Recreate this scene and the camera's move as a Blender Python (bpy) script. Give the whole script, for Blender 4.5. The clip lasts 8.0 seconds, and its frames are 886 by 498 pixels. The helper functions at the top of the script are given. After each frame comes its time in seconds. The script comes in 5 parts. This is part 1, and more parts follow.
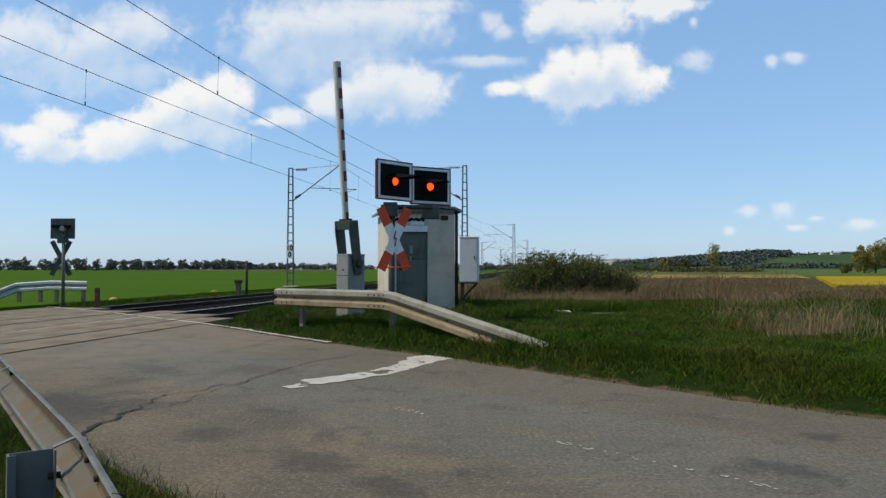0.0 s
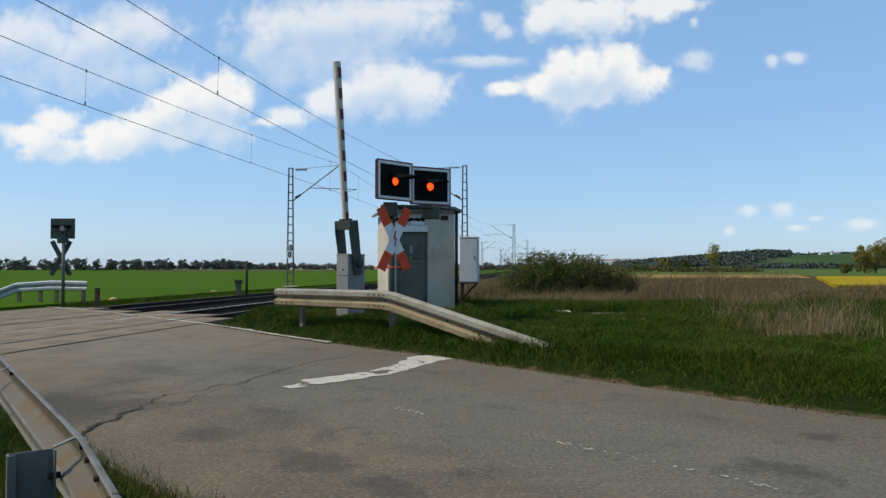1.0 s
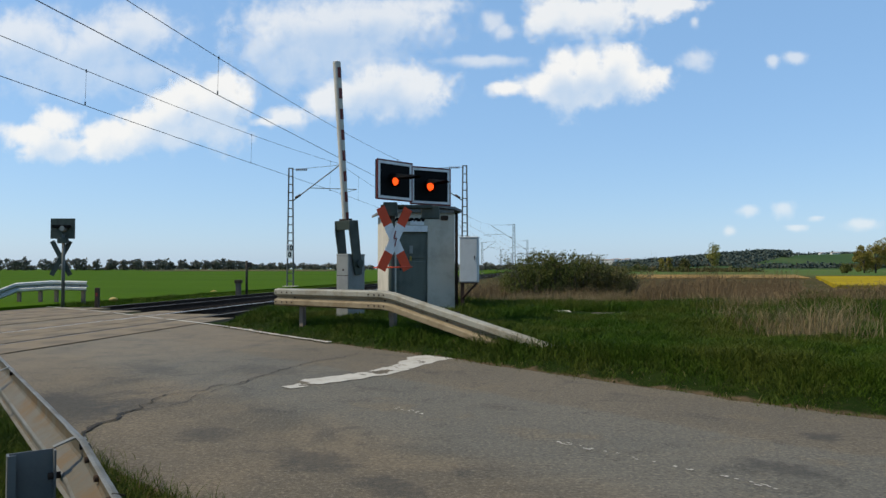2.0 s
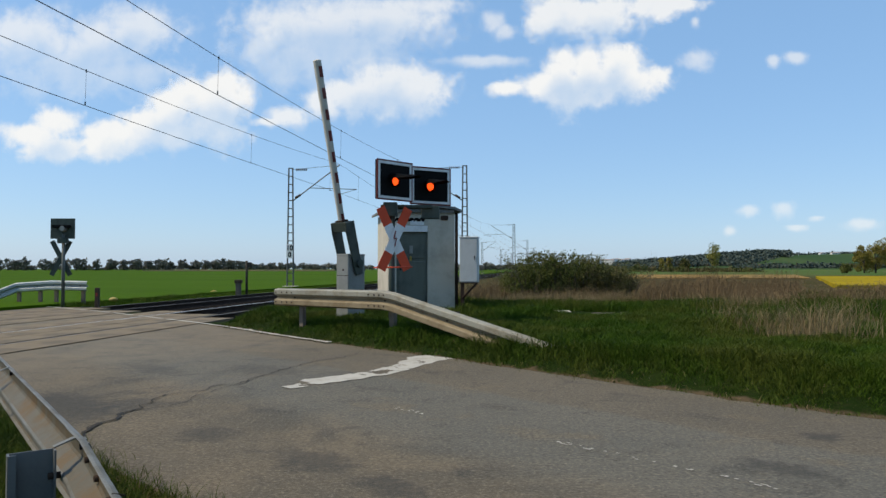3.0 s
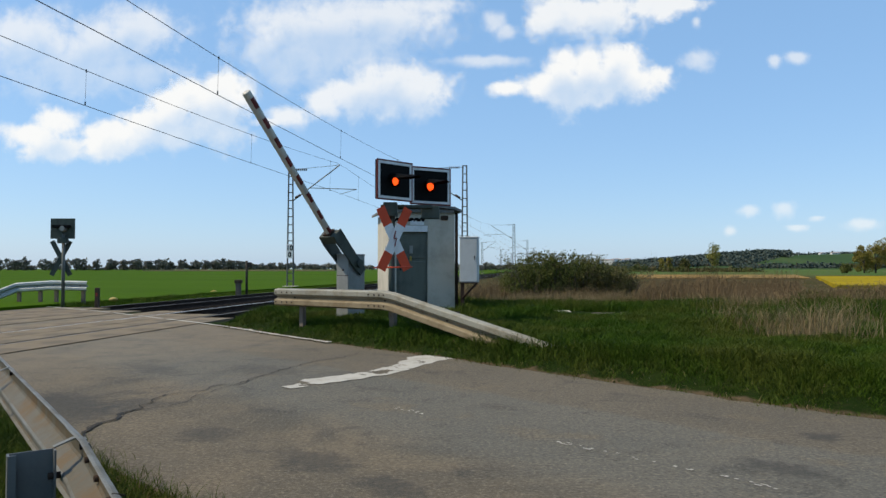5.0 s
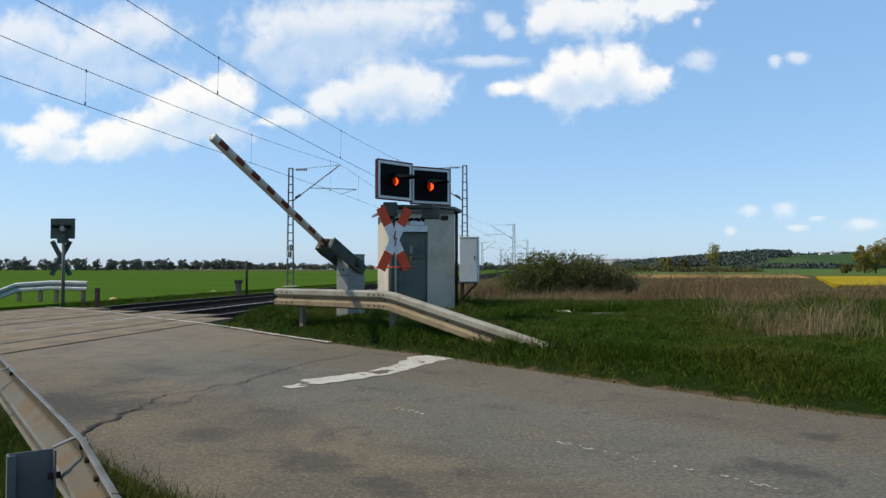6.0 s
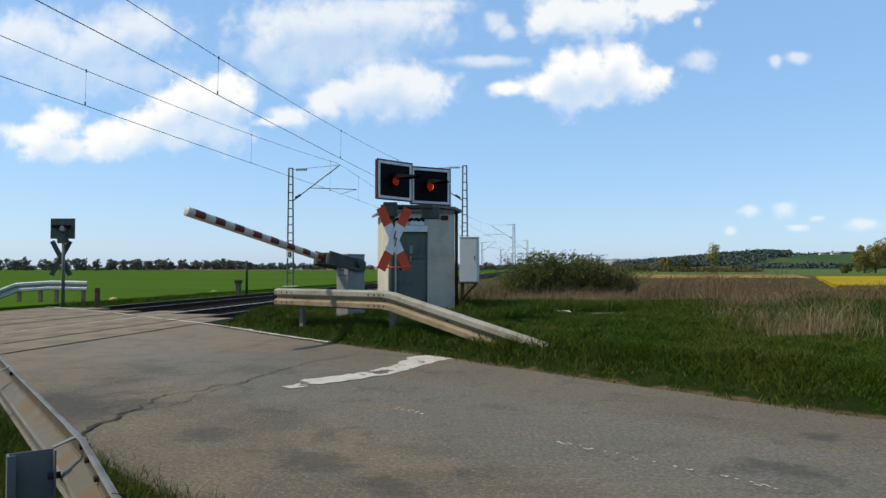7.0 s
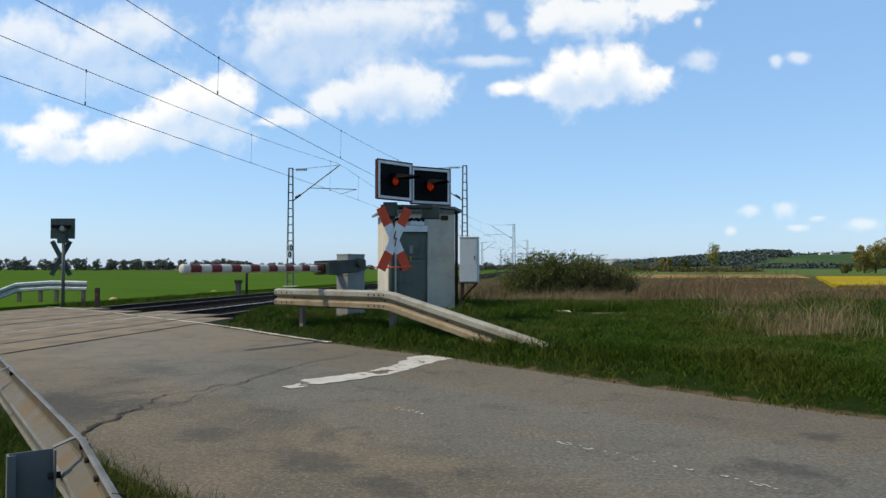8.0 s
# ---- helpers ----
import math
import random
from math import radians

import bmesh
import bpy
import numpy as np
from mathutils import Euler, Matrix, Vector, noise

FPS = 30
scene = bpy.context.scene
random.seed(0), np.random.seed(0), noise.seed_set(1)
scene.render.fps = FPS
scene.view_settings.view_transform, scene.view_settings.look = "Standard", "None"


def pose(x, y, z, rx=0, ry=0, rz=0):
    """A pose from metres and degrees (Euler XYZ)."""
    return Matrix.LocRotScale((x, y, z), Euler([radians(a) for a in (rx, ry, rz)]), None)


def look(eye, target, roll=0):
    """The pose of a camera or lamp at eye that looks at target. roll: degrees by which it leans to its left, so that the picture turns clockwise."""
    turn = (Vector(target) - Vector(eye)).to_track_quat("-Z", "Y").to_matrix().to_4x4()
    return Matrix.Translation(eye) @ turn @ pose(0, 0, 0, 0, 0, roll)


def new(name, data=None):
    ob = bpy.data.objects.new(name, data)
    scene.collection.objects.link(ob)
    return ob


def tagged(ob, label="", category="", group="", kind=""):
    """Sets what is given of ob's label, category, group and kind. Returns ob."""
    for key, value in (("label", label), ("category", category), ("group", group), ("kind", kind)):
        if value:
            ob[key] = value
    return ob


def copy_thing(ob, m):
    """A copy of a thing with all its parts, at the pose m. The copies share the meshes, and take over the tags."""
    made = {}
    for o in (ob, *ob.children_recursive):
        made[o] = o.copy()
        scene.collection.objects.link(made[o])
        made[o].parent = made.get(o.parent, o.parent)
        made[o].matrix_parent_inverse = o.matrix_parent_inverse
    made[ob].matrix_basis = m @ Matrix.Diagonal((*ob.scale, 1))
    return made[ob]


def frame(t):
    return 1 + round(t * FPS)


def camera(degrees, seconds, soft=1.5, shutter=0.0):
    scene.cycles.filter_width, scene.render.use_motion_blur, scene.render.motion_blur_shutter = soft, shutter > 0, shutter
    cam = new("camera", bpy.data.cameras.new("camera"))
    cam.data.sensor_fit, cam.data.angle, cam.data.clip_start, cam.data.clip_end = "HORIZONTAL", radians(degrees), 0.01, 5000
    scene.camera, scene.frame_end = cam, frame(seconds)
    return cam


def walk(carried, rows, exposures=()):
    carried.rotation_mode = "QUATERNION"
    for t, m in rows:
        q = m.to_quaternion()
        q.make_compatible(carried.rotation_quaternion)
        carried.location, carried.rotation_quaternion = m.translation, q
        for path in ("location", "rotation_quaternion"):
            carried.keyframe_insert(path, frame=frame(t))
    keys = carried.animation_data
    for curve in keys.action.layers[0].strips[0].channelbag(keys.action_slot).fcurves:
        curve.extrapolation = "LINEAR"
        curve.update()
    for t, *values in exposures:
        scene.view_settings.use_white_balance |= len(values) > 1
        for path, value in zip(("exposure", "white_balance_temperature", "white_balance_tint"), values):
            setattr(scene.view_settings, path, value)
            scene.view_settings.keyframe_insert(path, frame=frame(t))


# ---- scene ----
EYE = 1.15
cam = camera(62.19, 8.0, soft=1.45)
walk(cam, [(0.0, pose(0, 0, EYE, 91.542, 0, 0)), (8.0, pose(0, 0, EYE, 91.542, 0, 0))],
     [(0.0, 0.0), (3.0, 0.01), (4.5, 0.05), (6.5, 0.11), (8.0, 0.14)])

# world and sun
SUN_AZ, SUN_EL = radians(-95), radians(52)      # azimuth from +y towards +x
world = bpy.data.worlds.new("sky")
scene.world = world
world.use_nodes = True
wn = world.node_tree.nodes
sky = wn.new("ShaderNodeTexSky")
sky.sky_type = "NISHITA"
sky.sun_disc = False
sky.sun_elevation, sky.sun_rotation = SUN_EL, SUN_AZ
sky.air_density, sky.dust_density, sky.ozone_density = 1.0, 0.5, 2.0
wn["Background"].inputs["Strength"].default_value = 0.066
veil = wn.new("ShaderNodeMix")                    # a thin even veil of high vapour over the clear sky
veil.data_type, veil.blend_type = "RGBA", "ADD"
veil.inputs[0].default_value = 1.0
veil.inputs[7].default_value = (2.2, 4.3, 7.3, 1)
world.node_tree.links.new(sky.outputs[0], veil.inputs[6])
world.node_tree.links.new(veil.outputs[2], wn["Background"].inputs["Color"])
sun_data = bpy.data.lights.new("sun", "SUN")
sun_data.energy, sun_data.angle, sun_data.color = 4.1, radians(1.2), (1.0, 0.88, 0.70)
sun = new("sun", sun_data)
to_sun = Vector((math.sin(SUN_AZ) * math.cos(SUN_EL), math.cos(SUN_AZ) * math.cos(SUN_EL), math.sin(SUN_EL)))
sun.matrix_world = look((0, 0, 60), Vector((0, 0, 60)) - to_sun)


# ---- helpers of this scene ----
def smooth(a, b, v):
    v = np.clip((v - a) / (b - a), 0, 1)
    return v * v * (3 - 2 * v)


def track(u, n, z=0.0):
    """A place by the railway: u metres along it, n metres across it."""
    return Vector((0.146 * u - 0.989 * n, 0.989 * u + 0.146 * n, z))


def lane(r, e, z=0.0):
    """A place by the road: r metres along it, e metres across it."""
    return Vector((-0.693 * r + 0.72 * e, 0.72 * r + 0.693 * e, z))


def to_track(x, y):
    return 0.146 * x + 0.989 * y, -0.989 * x + 0.146 * y


def to_lane(x, y):
    return -0.693 * x + 0.72 * y, 0.72 * x + 0.693 * y


def mesh_object(name, bm, material, smooth_faces=False):
    me = bpy.data.meshes.new(name)
    bm.normal_update()
    bm.to_mesh(me)
    bm.free()
    for m in material if isinstance(material, (list, tuple)) else [material]:
        me.materials.append(m)
    if smooth_faces:
        for p in me.polygons:
            p.use_smooth = True
    return new(name, me)


def part(name, bm, material, parent, label="", smooth_faces=False):
    ob = mesh_object(name, bm, material, smooth_faces)
    ob.parent = parent
    return tagged(ob, label)


def thing(name, m, label, category, group="", kind=""):
    ob = new(name)
    ob.empty_display_size = 0.2
    ob.matrix_world = Matrix.Translation(m) if isinstance(m, Vector) else m
    return tagged(ob, label, category, group, kind)


def add_box(bm, centre, size, m=None, bevel=0.0, mat_index=0):
    got = bmesh.ops.create_cube(bm, size=1.0)["verts"]
    bmesh.ops.scale(bm, vec=size, verts=got)
    if bevel:
        edges = list({e for v in got for e in v.link_edges})
        got = bmesh.ops.bevel(bm, geom=edges, offset=bevel, segments=2, affect="EDGES", profile=0.6)["verts"]
    bmesh.ops.translate(bm, vec=centre, verts=got)
    if m is not None:
        bmesh.ops.transform(bm, matrix=m, verts=got)
    if mat_index:
        for f in {f for v in got for f in v.link_faces}:
            f.material_index = mat_index
    return got


def box(centre, size, m=None, bevel=0.0):
    bm = bmesh.new()
    add_box(bm, centre, size, m, bevel)
    return bm


def add_rod(bm, a, b, r0, r1=None, sides=8, cap=True):
    a, b = Vector(a), Vector(b)
    r1 = r0 if r1 is None else r1
    q = (b - a).to_track_quat("Z", "Y")
    rings = []
    for p, r in ((a, r0), (b, r1)):
        rings.append([bm.verts.new(p + q @ Vector((r * math.cos(k * math.tau / sides), r * math.sin(k * math.tau / sides), 0))) for k in range(sides)])
    for k in range(sides):
        f = bm.faces.new((rings[0][k], rings[0][(k + 1) % sides], rings[1][(k + 1) % sides], rings[1][k]))
        f.smooth = sides > 6
    if cap:
        bm.faces.new(rings[0][::-1])
        bm.faces.new(rings[1])


def rod(a, b, r0, r1=None, sides=10):
    bm = bmesh.new()
    add_rod(bm, a, b, r0, r1, sides)
    return bm


def add_chain(bm, pts, r, sides=5):
    for a, b in zip(pts, pts[1:]):
        add_rod(bm, a, b, r, r, sides, cap=False)


def sweep(profile, path, up=Vector((0, 0, 1)), closed=True):
    """A bmesh: a profile (side, height) carried along a path."""
    bm = bmesh.new()
    path = [Vector(p) for p in path]
    rings = []
    for i, p in enumerate(path):
        d = (path[min(i + 1, len(path) - 1)] - path[max(i - 1, 0)]).normalized()
        side = d.cross(up).normalized()
        top = side.cross(d)
        rings.append([bm.verts.new(p + side * s + top * h) for s, h in profile])
    k = len(profile)
    for a, b in zip(rings, rings[1:]):
        for j in range(k if closed else k - 1):
            bm.faces.new((a[j], a[(j + 1) % k], b[(j + 1) % k], b[j]))
    if closed:
        bm.faces.new(rings[0][::-1])
        bm.faces.new(rings[-1])
    bmesh.ops.recalc_face_normals(bm, faces=bm.faces)
    return bm


def raw_mesh(name, verts, faces, material, smooth_faces=False):
    """A mesh from numpy arrays; faces all have the same number of corners."""
    verts, faces = np.asarray(verts, np.float32), np.asarray(faces, np.int32)
    me = bpy.data.meshes.new(name)
    k = faces.shape[1]
    me.vertices.add(len(verts))
    me.vertices.foreach_set("co", verts.ravel())
    me.loops.add(faces.size)
    me.loops.foreach_set("vertex_index", faces.ravel())
    me.polygons.add(len(faces))
    me.polygons.foreach_set("loop_start", np.arange(0, faces.size, k, dtype=np.int32))
    me.update(calc_edges=True)
    if smooth_faces:
        me.polygons.foreach_set("use_smooth", np.ones(len(faces), bool))
    me.materials.append(material)
    return new(name, me)


# ---- materials ----
class Nodes:
    """A short way to write node trees."""

    def __init__(self, name):
        self.mat = bpy.data.materials.new(name)
        self.mat.use_nodes = True
        self.t = self.mat.node_tree
        self.out = self.t.nodes["Material Output"]
        self.bsdf = self.t.nodes["Principled BSDF"]
        self.coords = self.t.nodes.new("ShaderNodeTexCoord").outputs["Object"]

    def put(self, socket, value):
        if isinstance(value, bpy.types.NodeSocket):
            self.t.links.new(value, socket)
        elif isinstance(value, (tuple, list)) and len(value) == 3 and socket.type == "RGBA":
            socket.default_value = (*value, 1)
        else:
            socket.default_value = value

    def noise(self, scale, detail=4.0, rough=0.55, stretch=None, distort=0.0):
        n = self.t.nodes.new("ShaderNodeTexNoise")
        v = self.coords
        if stretch:
            mp = self.t.nodes.new("ShaderNodeMapping")
            mp.inputs["Scale"].default_value = stretch
            self.put(mp.inputs["Vector"], v)
            v = mp.outputs[0]
        self.put(n.inputs["Vector"], v)
        n.inputs["Scale"].default_value, n.inputs["Detail"].default_value = scale, detail
        n.inputs["Roughness"].default_value, n.inputs["Distortion"].default_value = rough, distort
        return n.outputs["Fac"]

    def ramp(self, value, lo, hi, a=0.0, b=1.0):
        n = self.t.nodes.new("ShaderNodeMapRange")
        n.interpolation_type = "SMOOTHSTEP"
        self.put(n.inputs["Value"], value)
        for key, x in (("From Min", lo), ("From Max", hi), ("To Min", a), ("To Max", b)):
            n.inputs[key].default_value = x
        return n.outputs["Result"]

    def math(self, op, a, b=0.0):
        n = self.t.nodes.new("ShaderNodeMath")
        n.operation = op
        self.put(n.inputs[0], a)
        self.put(n.inputs[1], b)
        return n.outputs[0]

    def mix(self, fac, a, b, blend="MIX"):
        n = self.t.nodes.new("ShaderNodeMix")
        n.data_type, n.blend_type = "RGBA", blend
        self.put(n.inputs["Factor"], fac)
        self.put(n.inputs[6], a)
        self.put(n.inputs[7], b)
        return n.outputs[2]

    def bump(self, height, strength=0.4, distance=0.01):
        n = self.t.nodes.new("ShaderNodeBump")
        n.inputs["Strength"].default_value, n.inputs["Distance"].default_value = strength, distance
        self.put(n.inputs["Height"], height)
        self.put(self.bsdf.inputs["Normal"], n.outputs[0])

    def island(self):
        return self.t.nodes.new("ShaderNodeNewGeometry").outputs["Random Per Island"]

    def axis(self, which):
        s = self.t.nodes.new("ShaderNodeSeparateXYZ")
        self.put(s.inputs[0], self.coords)
        return s.outputs[which]

    def done(self, colour, rough=0.7, metal=0.0, spec=0.5):
        self.put(self.bsdf.inputs["Base Color"], colour)
        self.put(self.bsdf.inputs["Roughness"], rough)
        self.put(self.bsdf.inputs["Metallic"], metal)
        self.put(self.bsdf.inputs["Specular IOR Level"], spec)
        return self.mat


def weathered(name, base, dark, rough=0.6, metal=0.0, scale=3.0, amount=0.6, bump=0.15, streak=True, spec=0.35):
    """Paint or metal with stains, upright streaks and fine grain."""
    n = Nodes(name)
    stain = n.noise(scale, 6, 0.65)
    run = n.noise(scale * 2.5, 4, 0.6, (1, 1, 0.12)) if streak else n.noise(scale * 6, 3)
    grain = n.noise(90, 2)
    f = n.math("MULTIPLY", n.ramp(stain, 0.42, 0.72), amount)
    f = n.math("ADD", f, n.math("MULTIPLY", n.ramp(run, 0.5, 0.75), amount * 0.5))
    f = n.math("ADD", f, n.ramp(grain, 0.2, 0.8, -0.08, 0.08))
    n.bump(n.math("ADD", grain, n.math("MULTIPLY", stain, 2.0)), bump, 0.004)
    return n.done(n.mix(f, base, dark), n.ramp(stain, 0.3, 0.7, rough - 0.1, rough + 0.12), metal, spec)


def leafy(name, a, b, c, rough=0.6):
    """Leaves and blades, varied piece by piece and over the ground."""
    n = Nodes(name)
    col = n.mix(n.island(), a, b)
    col = n.mix(n.ramp(n.noise(0.7, 4), 0.38, 0.68), col, c)
    n.put(n.bsdf.inputs["Subsurface Weight"], 0.0)
    return n.done(col, rough, 0.0, 0.06)


def asphalt():
    n = Nodes("worn_asphalt")
    across = n.math("ADD", n.math("MULTIPLY", n.axis(0), 0.72), n.math("MULTIPLY", n.axis(1), 0.693))
    across = n.math("ADD", across, n.math("MULTIPLY", n.math("SUBTRACT", n.noise(0.8, 4), 0.5), 0.4))
    big, mid, grit = n.noise(0.55, 6, 0.65, None, 0.8), n.noise(1.9, 7, 0.7, None, 0.5), n.noise(38, 5, 0.8)
    fine = n.noise(11, 5, 0.7)
    col = n.mix(n.ramp(big, 0.36, 0.64), (0.160, 0.124, 0.082), (0.076, 0.067, 0.051))
    col = n.mix(n.ramp(across, 3.3, 2.4, 0, 0.5), col, (0.132, 0.102, 0.067))
    lane_grey = n.math("MULTIPLY", n.ramp(across, 2.9, 3.6), n.ramp(across, 5.12, 4.95))
    col = n.mix(n.math("MULTIPLY", lane_grey, 0.75), col, (0.118, 0.111, 0.094))
    col = n.mix(n.ramp(across, 4.95, 5.12, 0, 0.75), col, (0.122, 0.099, 0.070))
    col = n.mix(n.ramp(mid, 0.53, 0.68, 0, 0.65), col, (0.038, 0.036, 0.031))
    col = n.mix(n.ramp(n.noise(1.1, 5, 0.6), 0.54, 0.68, 0, 0.6), col, (0.155, 0.118, 0.075))
    col = n.mix(n.ramp(fine, 0.40, 0.70), n.mix(0.25, col, (0.03, 0.028, 0.025)), col)
    col = n.mix(n.ramp(grit, 0.50, 0.67, 0, 0.52), col, (0.30, 0.25, 0.185))
    col = n.mix(n.ramp(grit, 0.47, 0.35, 0, 0.65), col, (0.020, 0.018, 0.016))
    along = n.math("SUBTRACT", n.math("MULTIPLY", n.axis(1), 0.72), n.math("MULTIPLY", n.axis(0), 0.693))
    col = n.mix(n.ramp(along, 8.0, 10.5, 0, 0.55), col, n.mix(n.ramp(mid, 0.35, 0.65), (0.190, 0.150, 0.104), (0.130, 0.108, 0.080)))
    # dark worn spots: along the road, across it, half length, half width, strength
    for r, e, dr, de, k in ((4.85, 2.38, 0.26, 0.22, 0.6), (3.74, 2.52, 0.36, 0.20, 0.6), (1.70, 4.37, 0.30, 0.16, 0.65), (3.01, 2.51, 0.26, 0.15, 0.6),
                            (8.47, 3.49, 0.8, 0.22, 0.4), (7.44, 4.36, 0.6, 0.35, 0.4), (6.7, 2.05, 0.85, 0.36, 0.75), (1.85, 5.38, 0.15, 0.13, 0.7), (6.35, 2.5, 0.35, 0.25, 0.4)):
        x0, y0 = -0.693 * r + 0.72 * e, 0.72 * r + 0.693 * e
        dx, dy = n.math("SUBTRACT", n.axis(0), x0), n.math("SUBTRACT", n.axis(1), y0)
        al = n.math("ADD", n.math("MULTIPLY", dx, -0.693 / dr), n.math("MULTIPLY", dy, 0.72 / dr))
        ac = n.math("ADD", n.math("MULTIPLY", dx, 0.72 / de), n.math("MULTIPLY", dy, 0.693 / de))
        far = n.math("ADD", n.math("MULTIPLY", al, al), n.math("MULTIPLY", ac, ac))
        far = n.math("ADD", far, n.math("MULTIPLY", n.math("SUBTRACT", fine, 0.5), 3.0))
        col = n.mix(n.ramp(far, 1.5, 0.0, 0, k), col, (0.036, 0.034, 0.030))
    n.bump(n.math("ADD", grit, n.math("MULTIPLY", fine, 0.7)), 0.6, 0.010)
    col = n.mix(1.0, col, (0.97, 0.97, 0.91), "MULTIPLY")
    return n.done(col, 0.85, 0, 0.25)


ASPHALT = asphalt()
CONCRETE = weathered("weathered_concrete", (0.46, 0.42, 0.335), (0.27, 0.24, 0.185), 0.85, 0, 2.2, 0.55, 0.4)
ROOF_GREY = weathered("roof_sheet", (0.16, 0.16, 0.15), (0.06, 0.06, 0.055), 0.7, 0, 3, 0.7)
DOOR_GREEN = weathered("grey_green_door_paint", (0.10, 0.11, 0.085), (0.055, 0.06, 0.048), 0.5, 0, 2, 0.6)
SIGNAL_GREEN = weathered("dark_green_paint", (0.042, 0.055, 0.042), (0.02, 0.026, 0.02), 0.5, 0, 4, 0.7)
DRIVE_GREY = weathered("drive_case_grey", (0.23, 0.235, 0.215), (0.13, 0.13, 0.12), 0.5, 0, 3, 0.5)
PALE_GREY = weathered("pale_cabinet_paint", (0.50, 0.50, 0.47), (0.30, 0.30, 0.27), 0.45, 0, 2, 0.35)
GALVANISED = weathered("weathered_zinc", (0.255, 0.245, 0.195), (0.15, 0.12, 0.07), 0.6, 0.1, 2.6, 0.75, 0.2, False)
TAN_ZINC = weathered("dust_stained_zinc", (0.215, 0.17, 0.10), (0.13, 0.09, 0.042), 0.7, 0.05, 2.0, 0.7, 0.2, False)
FRESH_ZINC = weathered("bright_zinc", (0.36, 0.375, 0.375), (0.22, 0.225, 0.22), 0.5, 0.15, 2.6, 0.6, 0.2, False)
BACK_ZINC = weathered("weathered_zinc_back", (0.135, 0.132, 0.112), (0.072, 0.058, 0.034), 0.55, 0.15, 3.0, 0.8, 0.2, False)
RUN_ZINC = weathered("rust_run_zinc", (0.076, 0.066, 0.041), (0.110, 0.059, 0.014), 0.65, 0.1, 3.4, 1.0, 0.2, False)
POST_ZINC = weathered("blue_grey_zinc", (0.130, 0.132, 0.124), (0.072, 0.070, 0.062), 0.55, 0.1, 3, 0.6)
ZINC_POST = weathered("dull_zinc_post", (0.115, 0.12, 0.105), (0.06, 0.058, 0.048), 0.55, 0.3, 3, 0.6)
BLACK_BOARD = weathered("black_board", (0.006, 0.006, 0.006), (0.011, 0.011, 0.010), 0.6, 0, 4, 0.5, 0.15, True, 0.06)
# red darkened in the colour so the sunlit border reads as shaded
SHADED_BORDER_RED = weathered("shaded_border_red", (0.13, 0.016, 0.012), (0.08, 0.014, 0.010), 0.55, 0, 5, 0.5)
POST_BROWN = weathered("brown_concrete", (0.11, 0.09, 0.07), (0.06, 0.05, 0.04), 0.85, 0, 5, 0.7)
ARM_WHITE = weathered("cream_white_paint", (0.50, 0.465, 0.39), (0.34, 0.31, 0.25), 0.5, 0, 6, 0.5)
ARM_RED = weathered("arm_red_paint", (0.135, 0.018, 0.012), (0.085, 0.014, 0.010), 0.5, 0, 6, 0.6)
WHITE_PAINT = weathered("white_paint", (0.72, 0.71, 0.68), (0.45, 0.43, 0.39), 0.5, 0, 4, 0.4)
RED_PAINT = weathered("faded_red_paint", (0.62, 0.062, 0.014), (0.46, 0.055, 0.018), 0.5, 0, 5, 0.5)
DARK_RED = weathered("dark_red_paint", (0.26, 0.024, 0.018), (0.14, 0.02, 0.016), 0.5, 0, 5, 0.6)
RAIL_POST = weathered("brown_rail_post", (0.15, 0.12, 0.09), (0.08, 0.06, 0.045), 0.8, 0, 4, 0.7, 0.4)
BROWN_WOOD = weathered("creosoted_wood", (0.055, 0.035, 0.022), (0.03, 0.02, 0.013), 0.85, 0, 5, 0.7, 0.5)
TARRED = weathered("tarred_wood", (0.030, 0.026, 0.022), (0.016, 0.014, 0.012), 0.85, 0, 5, 0.7, 0.4)
RUST = weathered("rusty_steel", (0.045, 0.030, 0.022), (0.022, 0.016, 0.013), 0.85, 0.0, 6, 0.7, 0.15, True, 0.08)
MAST_STEEL = weathered("mast_steel", (0.10, 0.105, 0.10), (0.06, 0.06, 0.055), 0.6, 0.2, 4, 0.6)
# sky glint painted in: pale for the rail that mirrors, dark for the others
RAIL_GLINT = weathered("rail_with_painted_glint", (0.55, 0.54, 0.52), (0.38, 0.36, 0.33), 0.35, 0.35, 8, 0.4)
RAIL_NO_GLINT = weathered("rail_without_glint", (0.14, 0.125, 0.11), (0.07, 0.06, 0.05), 0.6, 0.2, 8, 0.6)
WIRE = weathered("dark_wire", (0.05, 0.05, 0.05), (0.03, 0.03, 0.03), 0.5, 0.4, 2, 0.3)
PORCELAIN = weathered("brown_insulator", (0.07, 0.045, 0.035), (0.04, 0.03, 0.025), 0.3, 0, 8, 0.4)
ROAD_PAINT = weathered("worn_road_paint", (0.41, 0.38, 0.315), (0.23, 0.205, 0.16), 0.75, 0, 4, 0.6, 0.4, False)
TAR = weathered("tar_seam", (0.030, 0.028, 0.025), (0.05, 0.045, 0.038), 0.85, 0, 3, 0.6, 0.3, False, 0.1)
SLAB = weathered("crossing_slab", (0.180, 0.140, 0.090), (0.115, 0.097, 0.072), 0.9, 0, 1.1, 0.9, 0.4, False, 0.15)
YELLOW_CAP = weathered("yellow_cap", (0.36, 0.25, 0.05), (0.20, 0.14, 0.04), 0.6, 0, 8, 0.4)


# ---- ground ----
def edge_right(r):
    return 6.30 + 0.35 * smooth(1.0, 9.0, r) + 0.4 * smooth(9.0, 15.0, r) - 0.25 * smooth(19.0, 25.0, r)


